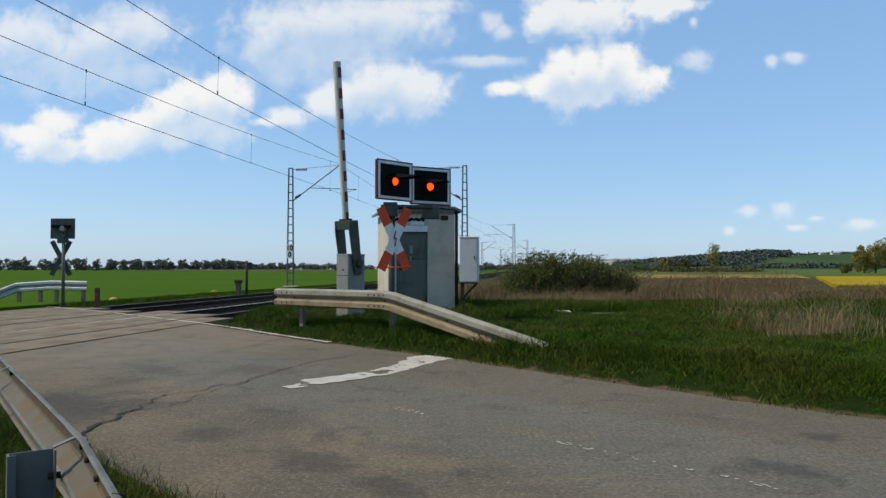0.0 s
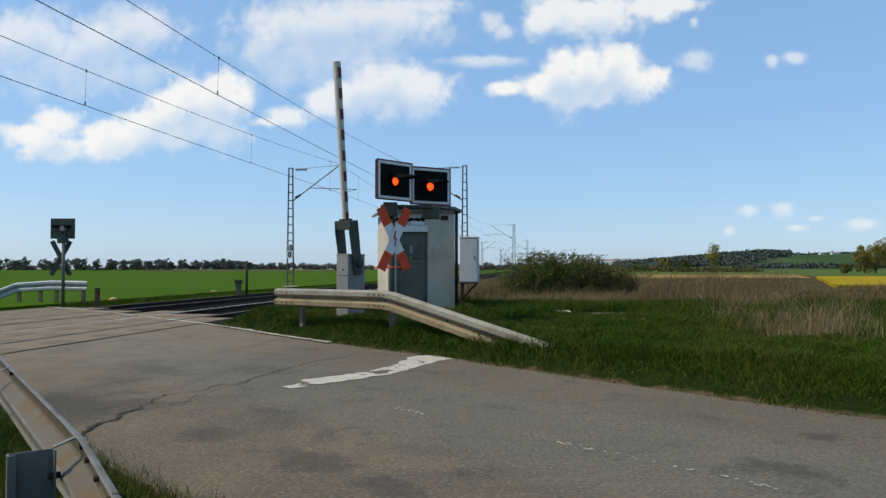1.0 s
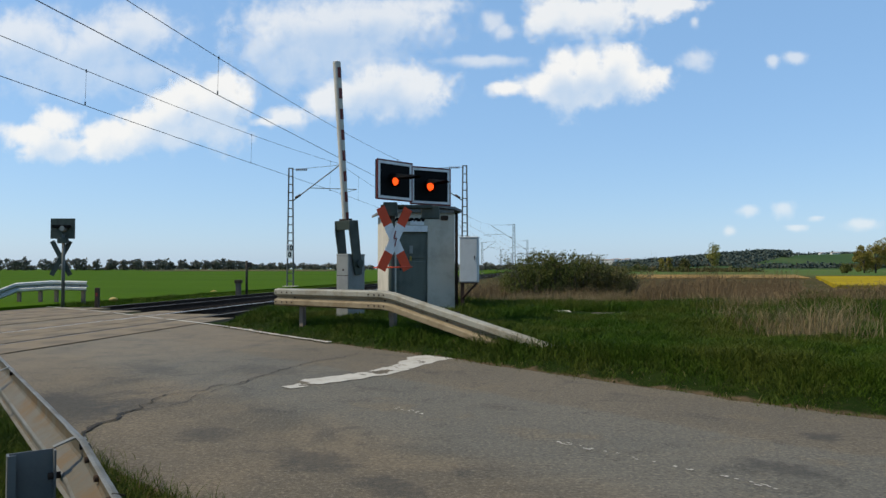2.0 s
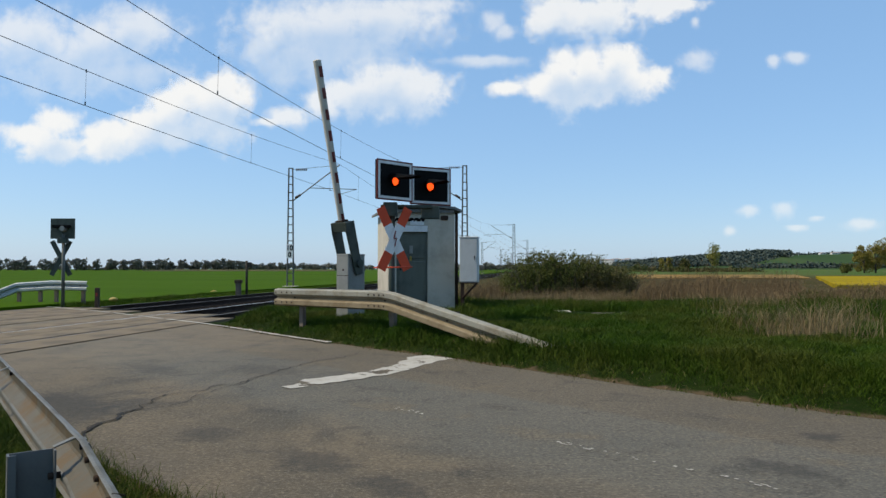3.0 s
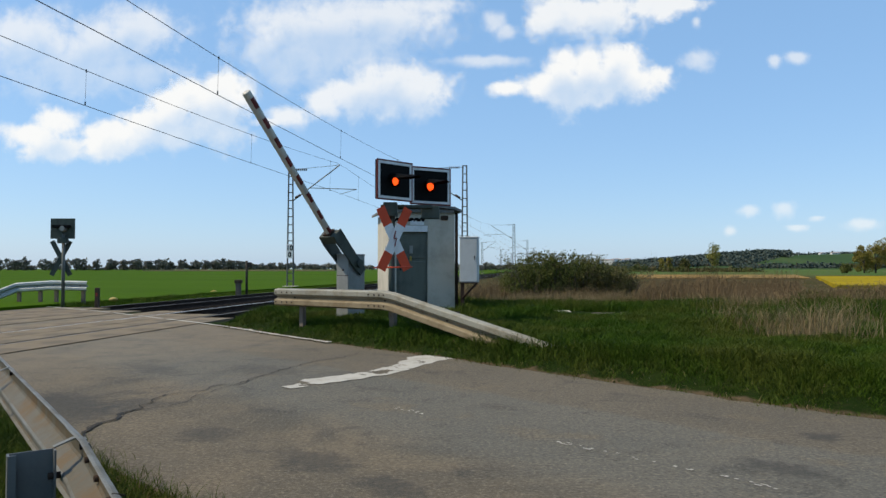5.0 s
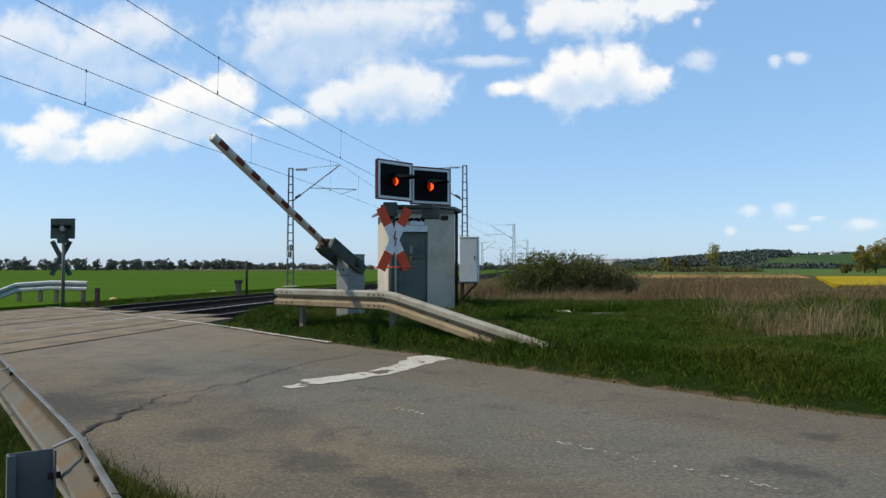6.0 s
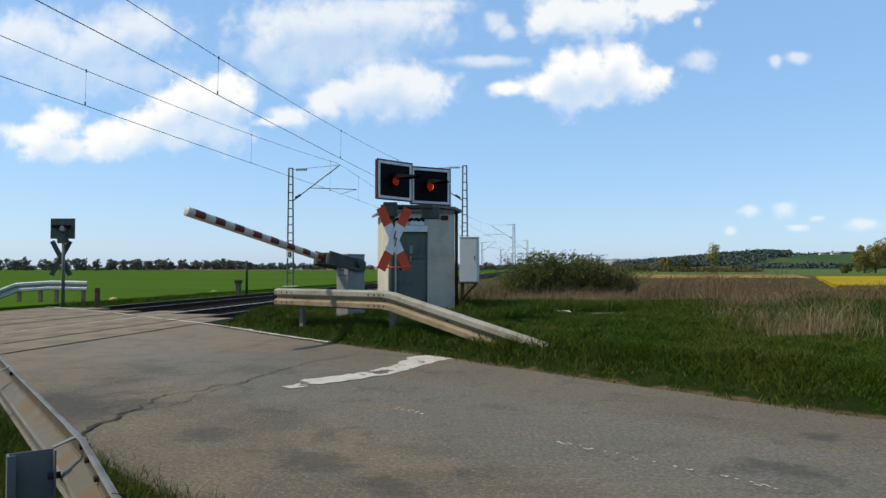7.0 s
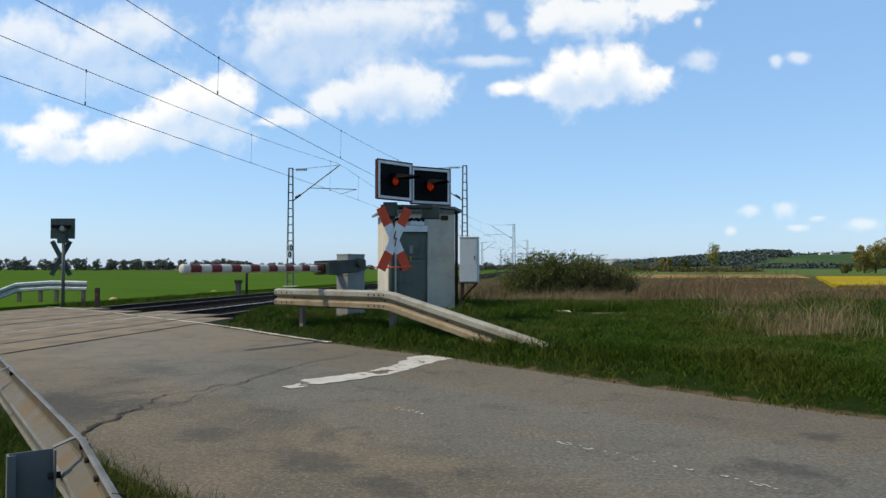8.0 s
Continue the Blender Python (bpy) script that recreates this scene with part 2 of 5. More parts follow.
def edge_left(r):
    return 1.62 + 0.05 * np.sin(r * 0.9)


def height(x, y):
    u, n = to_track(x, y)
    r, e = to_lane(x, y)
    side = e - edge_right(r) + 0.012 * np.clip(r - 22, 0, 40) ** 2
    bank = 0.28 * smooth(0.08, 0.85, side) * smooth(7.2, 5.8, n)
    left = 0.05 * smooth(1.5, 0.7, e)
    bed = -0.34 * smooth(6.6, 7.4, n) * smooth(14.6, 14.2, n)
    far = 0.06 * smooth(14.8, 16.2, n) * smooth(120, 40, n)
    bumps = (0.035 * np.sin(x * 1.7 + 0.6 * y) * np.sin(y * 1.3 - 0.4 * x) + 0.025 * np.sin(x * 4.1 - 1.9 * y) * np.sin(y * 3.7 + 1.1 * x)) * smooth(0.4, 1.4, side)
    on_road = smooth(1.8, 2.4, e) * smooth(-0.7, -1.3, side) * smooth(60, 40, r)
    deck = smooth(1.2, 1.7, e) * smooth(1.25, 0.95, side) * smooth(60, 40, r)
    bed = bed * (1 - deck)
    z = bank + left + bed + far + bumps
    z = (z - 0.012) * (1 - on_road) - 0.06 * on_road
    swell = -1.2 * smooth(60, 400, np.hypot(x, y)) * np.abs(np.sin(x * 0.004 + 1.0) * np.sin(y * 0.003)) * 0.4
    return z + swell * 0.5


def ground_material():
    n = Nodes("meadow_soil")
    x, y = n.axis(0), n.axis(1)
    grass = n.mix(n.ramp(n.noise(0.9, 6, 0.65), 0.35, 0.7), (0.009, 0.019, 0.003), (0.019, 0.029, 0.005))
    grass = n.mix(n.ramp(n.noise(9, 4), 0.5, 0.75, 0, 0.5), grass, (0.032, 0.027, 0.012))
    dry = n.mix(n.ramp(n.noise(1.4, 6), 0.35, 0.7), (0.070, 0.052, 0.022), (0.036, 0.042, 0.012))
    away = n.math("ADD", n.math("MULTIPLY", x, 0.72), n.math("MULTIPLY", y, 0.693))
    away = n.math("ADD", away, n.math("MULTIPLY", n.math("SUBTRACT", n.noise(0.25, 3), 0.5), 5.0))
    across = n.math("SUBTRACT", n.math("MULTIPLY", y, 0.146), n.math("MULTIPLY", x, 0.989))
    zone = n.math("MULTIPLY", n.ramp(away, 15.5, 18.0), n.ramp(across, 6.5, 4.5))
    col = n.mix(zone, grass, dry)
    edge = n.math("ADD", n.math("ADD", n.math("MULTIPLY", x, 0.72), n.math("MULTIPLY", y, 0.693)), n.math("MULTIPLY", n.math("SUBTRACT", n.noise(2.5, 4), 0.5), 0.4))
    along = n.math("SUBTRACT", n.math("MULTIPLY", y, 0.72), n.math("MULTIPLY", x, 0.693))
    verge = n.math("SUBTRACT", edge, n.math("ADD", n.ramp(along, 1.0, 9.0, 6.30, 6.65), n.ramp(along, 9.0, 15.0, 0.0, 0.4)))
    col = n.mix(n.math("MULTIPLY", n.ramp(verge, 0.15, 0.05, 0, 0.8), n.ramp(along, 21.0, 18.0)), col, n.mix(n.noise(20, 4), (0.15, 0.10, 0.058), (0.07, 0.05, 0.03)))
    col = n.mix(n.ramp(edge, 1.5, 1.3, 0, 1.0), col, grass)
    col = n.mix(n.ramp(across, 14.1, 14.5), col, n.mix(n.noise(3, 4), (0.038, 0.079, 0.002), (0.050, 0.092, 0.004)))
    green = n.mix(n.ramp(n.noise(0.03, 4), 0.35, 0.65), (0.05, 0.10, 0.02), (0.08, 0.10, 0.03))
    col = n.mix(n.ramp(y, 60, 120), col, green)
    n.bump(n.noise(14, 5, 0.7), 0.7, 0.05)
    return n.done(col, 0.95, 0, 0.03)


GROUND = ground_material()


def build_ground():
    k = 300
    s = np.linspace(-1, 1, k)
    reach = np.sinh(s * 7.4) / np.sinh(7.4) * 4300
    gx, gy = np.meshgrid(reach, reach + 9.0)
    gz = height(gx, gy)
    verts = np.stack([gx, gy, gz], -1).reshape(-1, 3)
    i = (np.arange(k - 1)[:, None] * k + np.arange(k - 1)[None, :]).ravel()
    faces = np.stack([i, i + 1, i + k + 1, i + k], -1)
    ob = raw_mesh("ground", verts, faces, GROUND, True)
    tagged(ob, "grassy verge and open farmland beside the railway", "ground", kind="structure")


build_ground()


def build_road():
    rs = np.arange(-14.0, 62.0, 0.12)
    bm = bmesh.new()
    rows = []
    for r in rs:
        bend = 0.0 if r < 22 else -0.012 * (r - 22) ** 2
        a = edge_left(r) + 0.05 * noise.noise((r * 1.9, 3, 0)) + 0.03 * noise.noise((r * 7, 1, 0))
        b = edge_right(r) + 0.07 * noise.noise((r * 1.6, 9, 0)) + 0.045 * noise.noise((r * 6, 5, 0))
        row = []
        for k in range(13):
            e = a + (b - a) * k / 12
            z = 0.004 * noise.noise((r * 0.7, e * 0.7, 2))
            row.append(bm.verts.new(lane(r, e + bend, z)))
        row.insert(0, bm.verts.new(lane(r, a - 0.03 + bend, -0.09)))
        row.append(bm.verts.new(lane(r, b + 0.03 + bend, -0.09)))
        rows.append(row)
    for p, q in zip(rows, rows[1:]):
        for k in range(14):
            f = bm.faces.new((p[k], q[k], q[k + 1], p[k + 1]))
            f.smooth = False
    bmesh.ops.recalc_face_normals(bm, faces=bm.faces)
    ob = mesh_object("road", bm, ASPHALT)
    if ob.data.polygons[7].normal.z < 0:
        ob.data.flip_normals()
    return tagged(ob, "patched and cracked pale grey asphalt country road", "road", kind="structure")


ROAD = build_road()
NEAR_TRACK, FAR_TRACK = 8.95, 12.7


# ---- railway ----
def build_ballast():
    n = Nodes("dark_ballast")
    stone = n.noise(16, 5, 0.75)
    col = n.mix(n.ramp(stone, 0.35, 0.65), (0.008, 0.007, 0.006), (0.034, 0.028, 0.023))
    n.bump(stone, 1.0, 0.05)
    mat = n.done(col, 0.95, 0, 0.01)
    for lo, hi in ((-90.0, 9.5), (19.0, 420.0)):
        path = [track(u, (NEAR_TRACK + FAR_TRACK) / 2, 0) for u in np.linspace(lo, hi, 60)]
        half = 3.5
        prof = [(-half - 0.5, -0.42), (-half, -0.17), (-1.2, -0.16), (0, -0.19), (1.2, -0.16), (half, -0.17), (half + 0.5, -0.42)]
        ob = mesh_object("ballast_bed", sweep(prof, path), mat)
        tagged(ob, "dark oily track ballast", "ballast", kind="structure")


build_ballast()


def build_rails():
    prof = [(-0.07, -0.165), (-0.07, -0.15), (-0.012, -0.13), (-0.012, -0.04), (-0.035, -0.03), (-0.035, 0.004),
            (0.035, 0.004), (0.035, -0.03), (0.012, -0.04), (0.012, -0.13), (0.07, -0.15), (0.07, -0.165)]
    for c in (NEAR_TRACK, FAR_TRACK):
        for side in (-0.7525, 0.7525):
            top = thing("rail", track(0, c + side), "rusty steel rail with a polished running surface", "rail", "rails of the two tracks")
            us = np.linspace(-90, 420, 80)
            part("rail_web", sweep(prof, [Vector((0, 0, 0)) + track(u, 0) for u in us]), RUST, top)
            head = [(-0.030, 0.004), (-0.030, 0.0075), (0.030, 0.0075), (0.030, 0.004)]
            # only the near track's far rail gets the painted glint
            part("running_surface", sweep(head, [track(u, 0) for u in us]), RAIL_GLINT if c < 10 and side > 0 else RAIL_NO_GLINT, top, "worn running surface, its sky glint put into the colour")


build_rails()


def build_sleepers():
    bm = box((0, 0, 0), (2.5, 0.24, 0.16), None, 0.012)
    first = mesh_object("sleeper", bm, weathered("sleeper_concrete", (0.035, 0.029, 0.024), (0.016, 0.013, 0.011), 0.95, 0, 3, 0.7, 0.2, True, 0.02))
    tagged(first, "dirty concrete railway sleeper bedded in ballast", "sleeper", "sleepers of the two tracks")
    turn = math.degrees(math.atan2(-0.146, 0.989))
    spots = [(u, c) for c in (NEAR_TRACK, FAR_TRACK) for u in np.arange(19.2, 70, 0.62)]
    for i, (u, c) in enumerate(spots):
        p = track(u, c, -0.225)
        m = pose(p.x, p.y, p.z, 0, 0, turn)
        if i:
            copy_thing(first, m)
        else:
            first.matrix_world = m


build_sleepers()


def build_crossing():
    """Concrete slabs between and beside the rails, flush with the road."""
    deck = thing("crossing_deck", pose(0, 0, 0), "brown concrete slab deck between the rails of the crossing", "crossing deck", kind="structure")
    bands = []
    for c in (NEAR_TRACK, FAR_TRACK):
        bands += [(c - 1.66, c - 0.80), (c - 0.69, c - 0.01), (c + 0.01, c + 0.69), (c + 0.80, c + 1.55)]
    for a, b in bands:
        for u in np.arange(3.0, 24.0, 1.2):
            mid = track(u + 0.6, (a + b) / 2)
            r, e = to_lane(mid.x, mid.y)
            if not (edge_left(r) - 0.2 < e < edge_right(r) + (1.0 if b < 11 else 0.5)):
                continue
            bm = box((0, 0, 0), (b - a - 0.012, 1.188, 0.1), None, 0.008)
            ob = part("slab", bm, SLAB, deck)
            ob.matrix_basis = pose(mid.x, mid.y, -0.036 + random.uniform(-0.002, 0.002), 0, 0, math.degrees(math.atan2(-0.146, 0.989)))
    bm = bmesh.new()
    for c in (NEAR_TRACK, FAR_TRACK):
        for s in (-0.7525, 0.7525):
            add_box(bm, (0, 0, 0), (0.13, 13.0, 0.006), Matrix.Translation(track(13.0 if c < 10 else 16, c + s + (-0.03 if s > 0 else 0.03), 0.0)) @ pose(0, 0, 0, 0, 0, math.degrees(math.atan2(-0.146, 0.989))))
    part("flangeway", bm, TAR, deck, "dark rubber-lined groove beside the rail")


build_crossing()


def ribbon(name, pts, width, material, z, parent, label="", jag=0.02):
    """A thin flat strip with a ragged edge along a line on the road."""
    bm = bmesh.new()
    rows = []
    pts = [Vector(p) for p in pts]
    dense = []
    for a, b in zip(pts, pts[1:]):
        k = max(2, int((b - a).length / 0.06))
        dense += [a.lerp(b, i / k) for i in range(k)]
    dense.append(pts[-1])
    for i, p in enumerate(dense):
        d = (dense[min(i + 1, len(dense) - 1)] - dense[max(i - 1, 0)]).normalized()
        side = Vector((-d.y, d.x, 0))
        w = width * (0.75 + 0.6 * noise.noise(p * 7)) / 2
        off = side * (jag * noise.noise(p * 3.1 + Vector((5, 0, 0))) + 0.5 * jag * noise.noise(p * 9.0))
        rows.append((bm.verts.new(p + off + side * w + Vector((0, 0, z))), bm.verts.new(p + off - side * w + Vector((0, 0, z)))))
    for a, b in zip(rows, rows[1:]):
        bm.faces.new((a[1], b[1], b[0], a[0]))
    return part(name, bm, material, parent, label)


def build_markings():
    r_all = np.arange(9.4, 27.5, 0.1)
    gaps = ((16.28, 16.45), (17.9, 18.1), (19.5, 19.75), (21.0, 21.25))
    run = []
    for r in r_all:
        if any(a < r < b for a, b in gaps):
            if len(run) > 1:
                ribbon("edge_line", run, 0.12, ROAD_PAINT, 0.021, ROAD, "white painted edge line")
            run = []
            continue
        run.append(lane(r, edge_right(r) - 0.02 + (0.0 if r < 22 else -0.012 * (r - 22) ** 2)))
    ribbon("edge_line", run, 0.12, ROAD_PAINT, 0.021, ROAD, "white painted edge line")
    # stop line: a bent, broken bar
    bm = bmesh.new()
    cell = 0.03
    for e in np.arange(3.85, 6.62, cell):
        lo = 6.10 + 0.06 * smooth(4.0, 5.0, e) + 0.52 * smooth(4.9, 6.6, e) + 0.05 * noise.noise((e * 5, 0, 0))
        hi = lo + 0.34 + 0.18 * smooth(5.6, 6.4, e) + 0.06 * noise.noise((e * 6, 4, 0))
        if e < 4.15:
            hi -= 0.16
        for r in np.arange(lo, hi, cell):
            worn = noise.noise((r * 4, e * 4, 1)) + 0.5 * noise.noise((r * 14, e * 14, 3))
            gap = 0.75 * math.exp(-((e - 5.12) / 0.10) ** 2) + 0.55 * math.exp(-((e - 4.12) / 0.08) ** 2) + 0.4 * math.exp(-((e - 5.5) / 0.2) ** 2) * (r > hi - 0.14)
            if worn * 0.62 + 0.7 * gap < 0.34:
                q = [lane(r, e, 0.006), lane(r + cell, e, 0.006), lane(r + cell, e + cell, 0.006), lane(r, e + cell, 0.006)]
                bm.faces.new([bm.verts.new(p) for p in q][::-1])
    bmesh.ops.remove_doubles(bm, verts=bm.verts, dist=0.002)
    bmesh.ops.recalc_face_normals(bm, faces=bm.faces)
    part("stop_line", bm, ROAD_PAINT, ROAD, "worn white stop line")
    # what is left of the centre line
    for a, b in ((4.30, 4.72), (2.55, 3.0), (2.05, 2.50), (1.55, 1.9)):
        bm = bmesh.new()
        for r in np.arange(a, b, 0.02):
            for e in np.arange(3.92, 3.97, 0.015):
                if noise.noise((r * 24, e * 45, 7)) > 0.30:
                    q = [lane(r, e, 0.006), lane(r + 0.02, e, 0.006), lane(r + 0.02, e + 0.013, 0.006), lane(r, e + 0.013, 0.006)]
                    bm.faces.new([bm.verts.new(p) for p in q])
        bmesh.ops.recalc_face_normals(bm, faces=bm.faces)
        part("centre_line", bm, ROAD_PAINT, ROAD, "worn remains of a white centre line")
    # seams and cracks
    ribbon("seam", [lane(5.45, 1.75), lane(5.9, 2.15), lane(6.55, 2.86), lane(6.75, 3.6), lane(7.3, 4.5), lane(7.7, 5.2), lane(8.0, 6.2)], 0.018, TAR, 0.007, ROAD, "dark crack in the asphalt", 0.12)
    ribbon("seam", [lane(5.40, 1.70), lane(5.62, 1.92), lane(5.9, 2.15), lane(6.12, 2.40)], 0.034, TAR, 0.0085, ROAD, "broken dark crack by the road's edge", 0.09)
    ribbon("seam", [track(6.6, 7.28), track(10, 7.3), track(14.6, 7.28)], 0.03, TAR, 0.007, ROAD, "dark joint beside the crossing")
    ribbon("seam", [lane(7.05, 4.4), lane(6.5, 5.1), lane(6.1, 5.7)], 0.012, TAR, 0.007, ROAD, "dark crack in the asphalt", 0.10)
    ribbon("seam", [lane(5.9, 2.2), lane(6.2, 2.9), lane(6.9, 3.9)], 0.010, TAR, 0.007, ROAD, "thin dark crack in the asphalt", 0.14)


build_markings()


# ---- barrier ----
ARM_A = Vector((-0.5563, -0.831, 0))              # level direction of the lowered arm
# the barrier's own space: x along the lowered arm, z up
BARRIER = Matrix(((ARM_A.x, -0.831, 0, -1.659), (ARM_A.y, 0.5563, 0, 13.3), (0, 0, 1, 0), (0, 0, 0, 1)))
PIVOT_Z = 1.243


def build_barrier():
    top = thing("level_crossing_barrier", BARRIER, "grey level crossing barrier drive with a red and white striped arm", "barrier")
    part("drive_case", box((0.01, 0.006, 0.80), (0.46, 0.28, 1.19), None, 0.02), DRIVE_GREY, top, "grey sheet steel drive case")
    part("case_lid", box((0.01, 0.006, 1.402), (0.472, 0.287, 0.03), None, 0.012), DRIVE_GREY, top)
    part("foot_plate", box((-0.03, 0, 0.19), (0.6, 0.42, 0.04), None, 0.01), RUST, top)
    part("door_seam", box((0.241, 0, 1.03), (0.004, 0.28, 0.008)), RUST, top)
    part("lock", rod((0.238, -0.02, 1.13), (0.248, -0.02, 1.13), 0.018, None, 10), RUST, top)
    for s in (-1, 1):
        part("axle_hub", rod((0, s * 0.145, PIVOT_Z), (0, s * 0.225, PIVOT_Z), 0.075, None, 18), SIGNAL_GREEN, top, "dark green axle hub")
    arm = new("barrier_arm")
    arm.empty_display_size = 0.2
    arm.parent = top
    arm.matrix_basis = pose(0, 0, PIVOT_Z, 0, -84.8, 0)
    return top, arm


BARRIER_THING, BARRIER_ARM = build_barrier()


def build_arm(arm):
    drop = -0.085
    # fork: two cheeks beside the case and a head that holds the tube
    for s in (-1, 1):
        bm = bmesh.new()
        outline = [(-0.20, -0.10), (-0.20, 0.07), (-0.02, 0.10), (0.12, 0.07), (0.78, 0.045), (0.78, -0.19), (0.60, -0.20), (0.12, -0.15), (-0.02, -0.14)]
        for y in (s * 0.148, s * 0.182):
            bm.faces.new([bm.verts.new((x, y, z)) for x, z in outline])
        bm.verts.ensure_lookup_table()
        k = len(outline)
        for j in range(k):
            bm.faces.new((bm.verts[j], bm.verts[(j + 1) % k], bm.verts[k + (j + 1) % k], bm.verts[k + j]))
        bmesh.ops.recalc_face_normals(bm, faces=bm.faces)
        bmesh.ops.bevel(bm, geom=list(bm.edges), offset=0.008, segments=1, affect="EDGES")
        part("fork_cheek", bm, SIGNAL_GREEN, arm, "dark green steel fork cheek")
    part("fork_head", box((0.70, 0, drop), (0.17, 0.296, 0.20), None, 0.012), SIGNAL_GREEN, arm, "dark green head holding the tube")
    part("clamp", box((0.80, 0, drop), (0.03, 0.17, 0.17), None, 0.01), RUST, arm)
    # tube in bands, each a ring of its own
    length, period, start = 3.597, 0.367, 0.097
    def radius(x):
        return 0.058 + 0.012 * (x - 0.78) / 2.8
    cuts, x, red = [(length, length - start, False)], length - start, True
    while x > 0.79:
        y = max(x - period / 2, 0.78)
        cuts.append((x, y, red))
        x, red = y, not red
    for b, a, is_red in cuts:
        bm = bmesh.new()
        add_rod(bm, (a, 0, drop), (b, 0, drop), radius(a), radius(b), 24, cap=False)
        part("white_band", bm, ARM_WHITE, arm, "white band of the arm")
        if is_red:
            # the red sheet leaves the underside of the tube bare
            bm = bmesh.new()
            rows = [[bm.verts.new((x, (radius(x) + 0.0015) * math.cos(t), drop + (radius(x) + 0.0015) * math.sin(t))) for t in np.linspace(-0.75, math.pi + 0.75, 21)] for x in (a, b)]
            for j in range(20):
                f = bm.faces.new((rows[0][j], rows[0][j + 1], rows[1][j + 1], rows[1][j]))
                f.smooth = True
            bmesh.ops.recalc_face_normals(bm, faces=bm.faces)
            part("red_band", bm, ARM_RED, arm, "dark red band of the arm")
    bm = bmesh.new()
    got = bmesh.ops.create_uvsphere(bm, u_segments=20, v_segments=10, radius=0.0705)["verts"]
    bmesh.ops.scale(bm, vec=(0.35, 1, 1), verts=got)
    bmesh.ops.translate(bm, vec=(length, 0, drop), verts=got)
    part("end_cap", bm, ARM_WHITE, arm, "white domed end cap", True)


build_arm(BARRIER_ARM)


# ---- signals ----
GLOW = Nodes("lit_red_lamp")
GLOW.put(GLOW.bsdf.inputs["Emission Color"], (1.0, 0.075, 0.008))
GLOW.put(GLOW.bsdf.inputs["Emission Strength"], 1.9)
GLOW = GLOW.done((0.25, 0.02, 0.01), 0.4)
DULL = Nodes("unlit_red_glass")
DULL.put(DULL.bsdf.inputs["Emission Color"], (1.0, 0.06, 0.01))
DULL.put(DULL.bsdf.inputs["Emission Strength"], 0.10)
DULL = DULL.done((0.16, 0.014, 0.008), 0.25)


def square_ring(half_w, half_h, width, y0, y1):
    bm = bmesh.new()
    for cx, cz, sx, sz in ((0, half_h - width / 2, 2 * half_w, width), (0, -half_h + width / 2, 2 * half_w, width),
                           (half_w - width / 2, 0, width, 2 * half_h - 2 * width), (-half_w + width / 2, 0, width, 2 * half_h - 2 * width)):
        add_box(bm, (cx, (y0 + y1) / 2, cz), (sx, abs(y1 - y0), sz))
    return bm


def build_head(name, m, lens_x, lens_z, label, lit=True):
    """A signal head in its own space: the board faces -y."""
    top = thing(name, m, label, "signal")
    w, h = 0.345, 0.285
    part("board", box((0, 0, 0), (2 * w - 0.02, 0.05, 2 * h - 0.02), None, 0.004), BLACK_BOARD, top, "black background board")
    part("red_border", square_ring(w, h, 0.020, -0.030, -0.016), SHADED_BORDER_RED, top, "red outer border with shade put into its colour")
    part("white_border", square_ring(w - 0.022, h - 0.022, 0.035, -0.032, -0.024), WHITE_PAINT, top, "white inner border")
    part("back_case", box((0, 0.09, 0), (0.42, 0.14, 0.38), None, 0.02), SIGNAL_GREEN, top, "dark green lamp case")
    # lens, its tube and the long hood above it
    bm = bmesh.new()
    for k in range(20):
        a0, a1 = k * math.tau / 20, (k + 1) * math.tau / 20
        q = [(lens_x + 0.078 * math.cos(a), y, lens_z + 0.078 * math.sin(a)) for a, y in ((a0, -0.025), (a1, -0.025), (a1, -0.07), (a0, -0.07))]
        bm.faces.new([bm.verts.new(p) for p in q])
        q = [(lens_x + 0.070 * math.cos(a), y, lens_z + 0.070 * math.sin(a)) for a, y in ((a0, -0.025), (a1, -0.025), (a1, -0.07), (a0, -0.07))]
        bm.faces.new([bm.verts.new(p) for p in q][::-1])
    part("lens_ring", bm, BLACK_BOARD, top)
    bm = bmesh.new()
    rows = []
    for y, spread in ((-0.03, 1.0), (-0.25, 0.9), (-0.50, 0.55)):
        rows.append([bm.verts.new((lens_x + 0.122 * math.sin(t * spread), y, lens_z + 0.122 * math.cos(t * spread) + 0.15 * (y + 0.03))) for t in np.linspace(-1.2, 1.2, 13)])
    for a, b in zip(rows, rows[1:]):
        for j in range(12):
            bm.faces.new((a[j], a[j + 1], b[j + 1], b[j]))
    bmesh.ops.solidify(bm, geom=list(bm.faces), thickness=0.004)
    part("hood", bm, BLACK_BOARD, top, "long black sun hood", True)
    # the lamp: a drum whose one half is the lit face and whose other half is dull
    bm = bmesh.new()
    bmesh.ops.create_uvsphere(bm, u_segments=24, v_segments=14, radius=0.056)
    for f in bm.faces:
        f.smooth = True
        f.material_index = 0 if f.calc_center_median().y < 0 else 1
    lamp = part("lamp_drum", bm, [GLOW, DULL], top, "glowing red lamp" if lit else "dull lamp")
    lamp.matrix_basis = pose(lens_x, -0.035, lens_z)
    return top, lamp


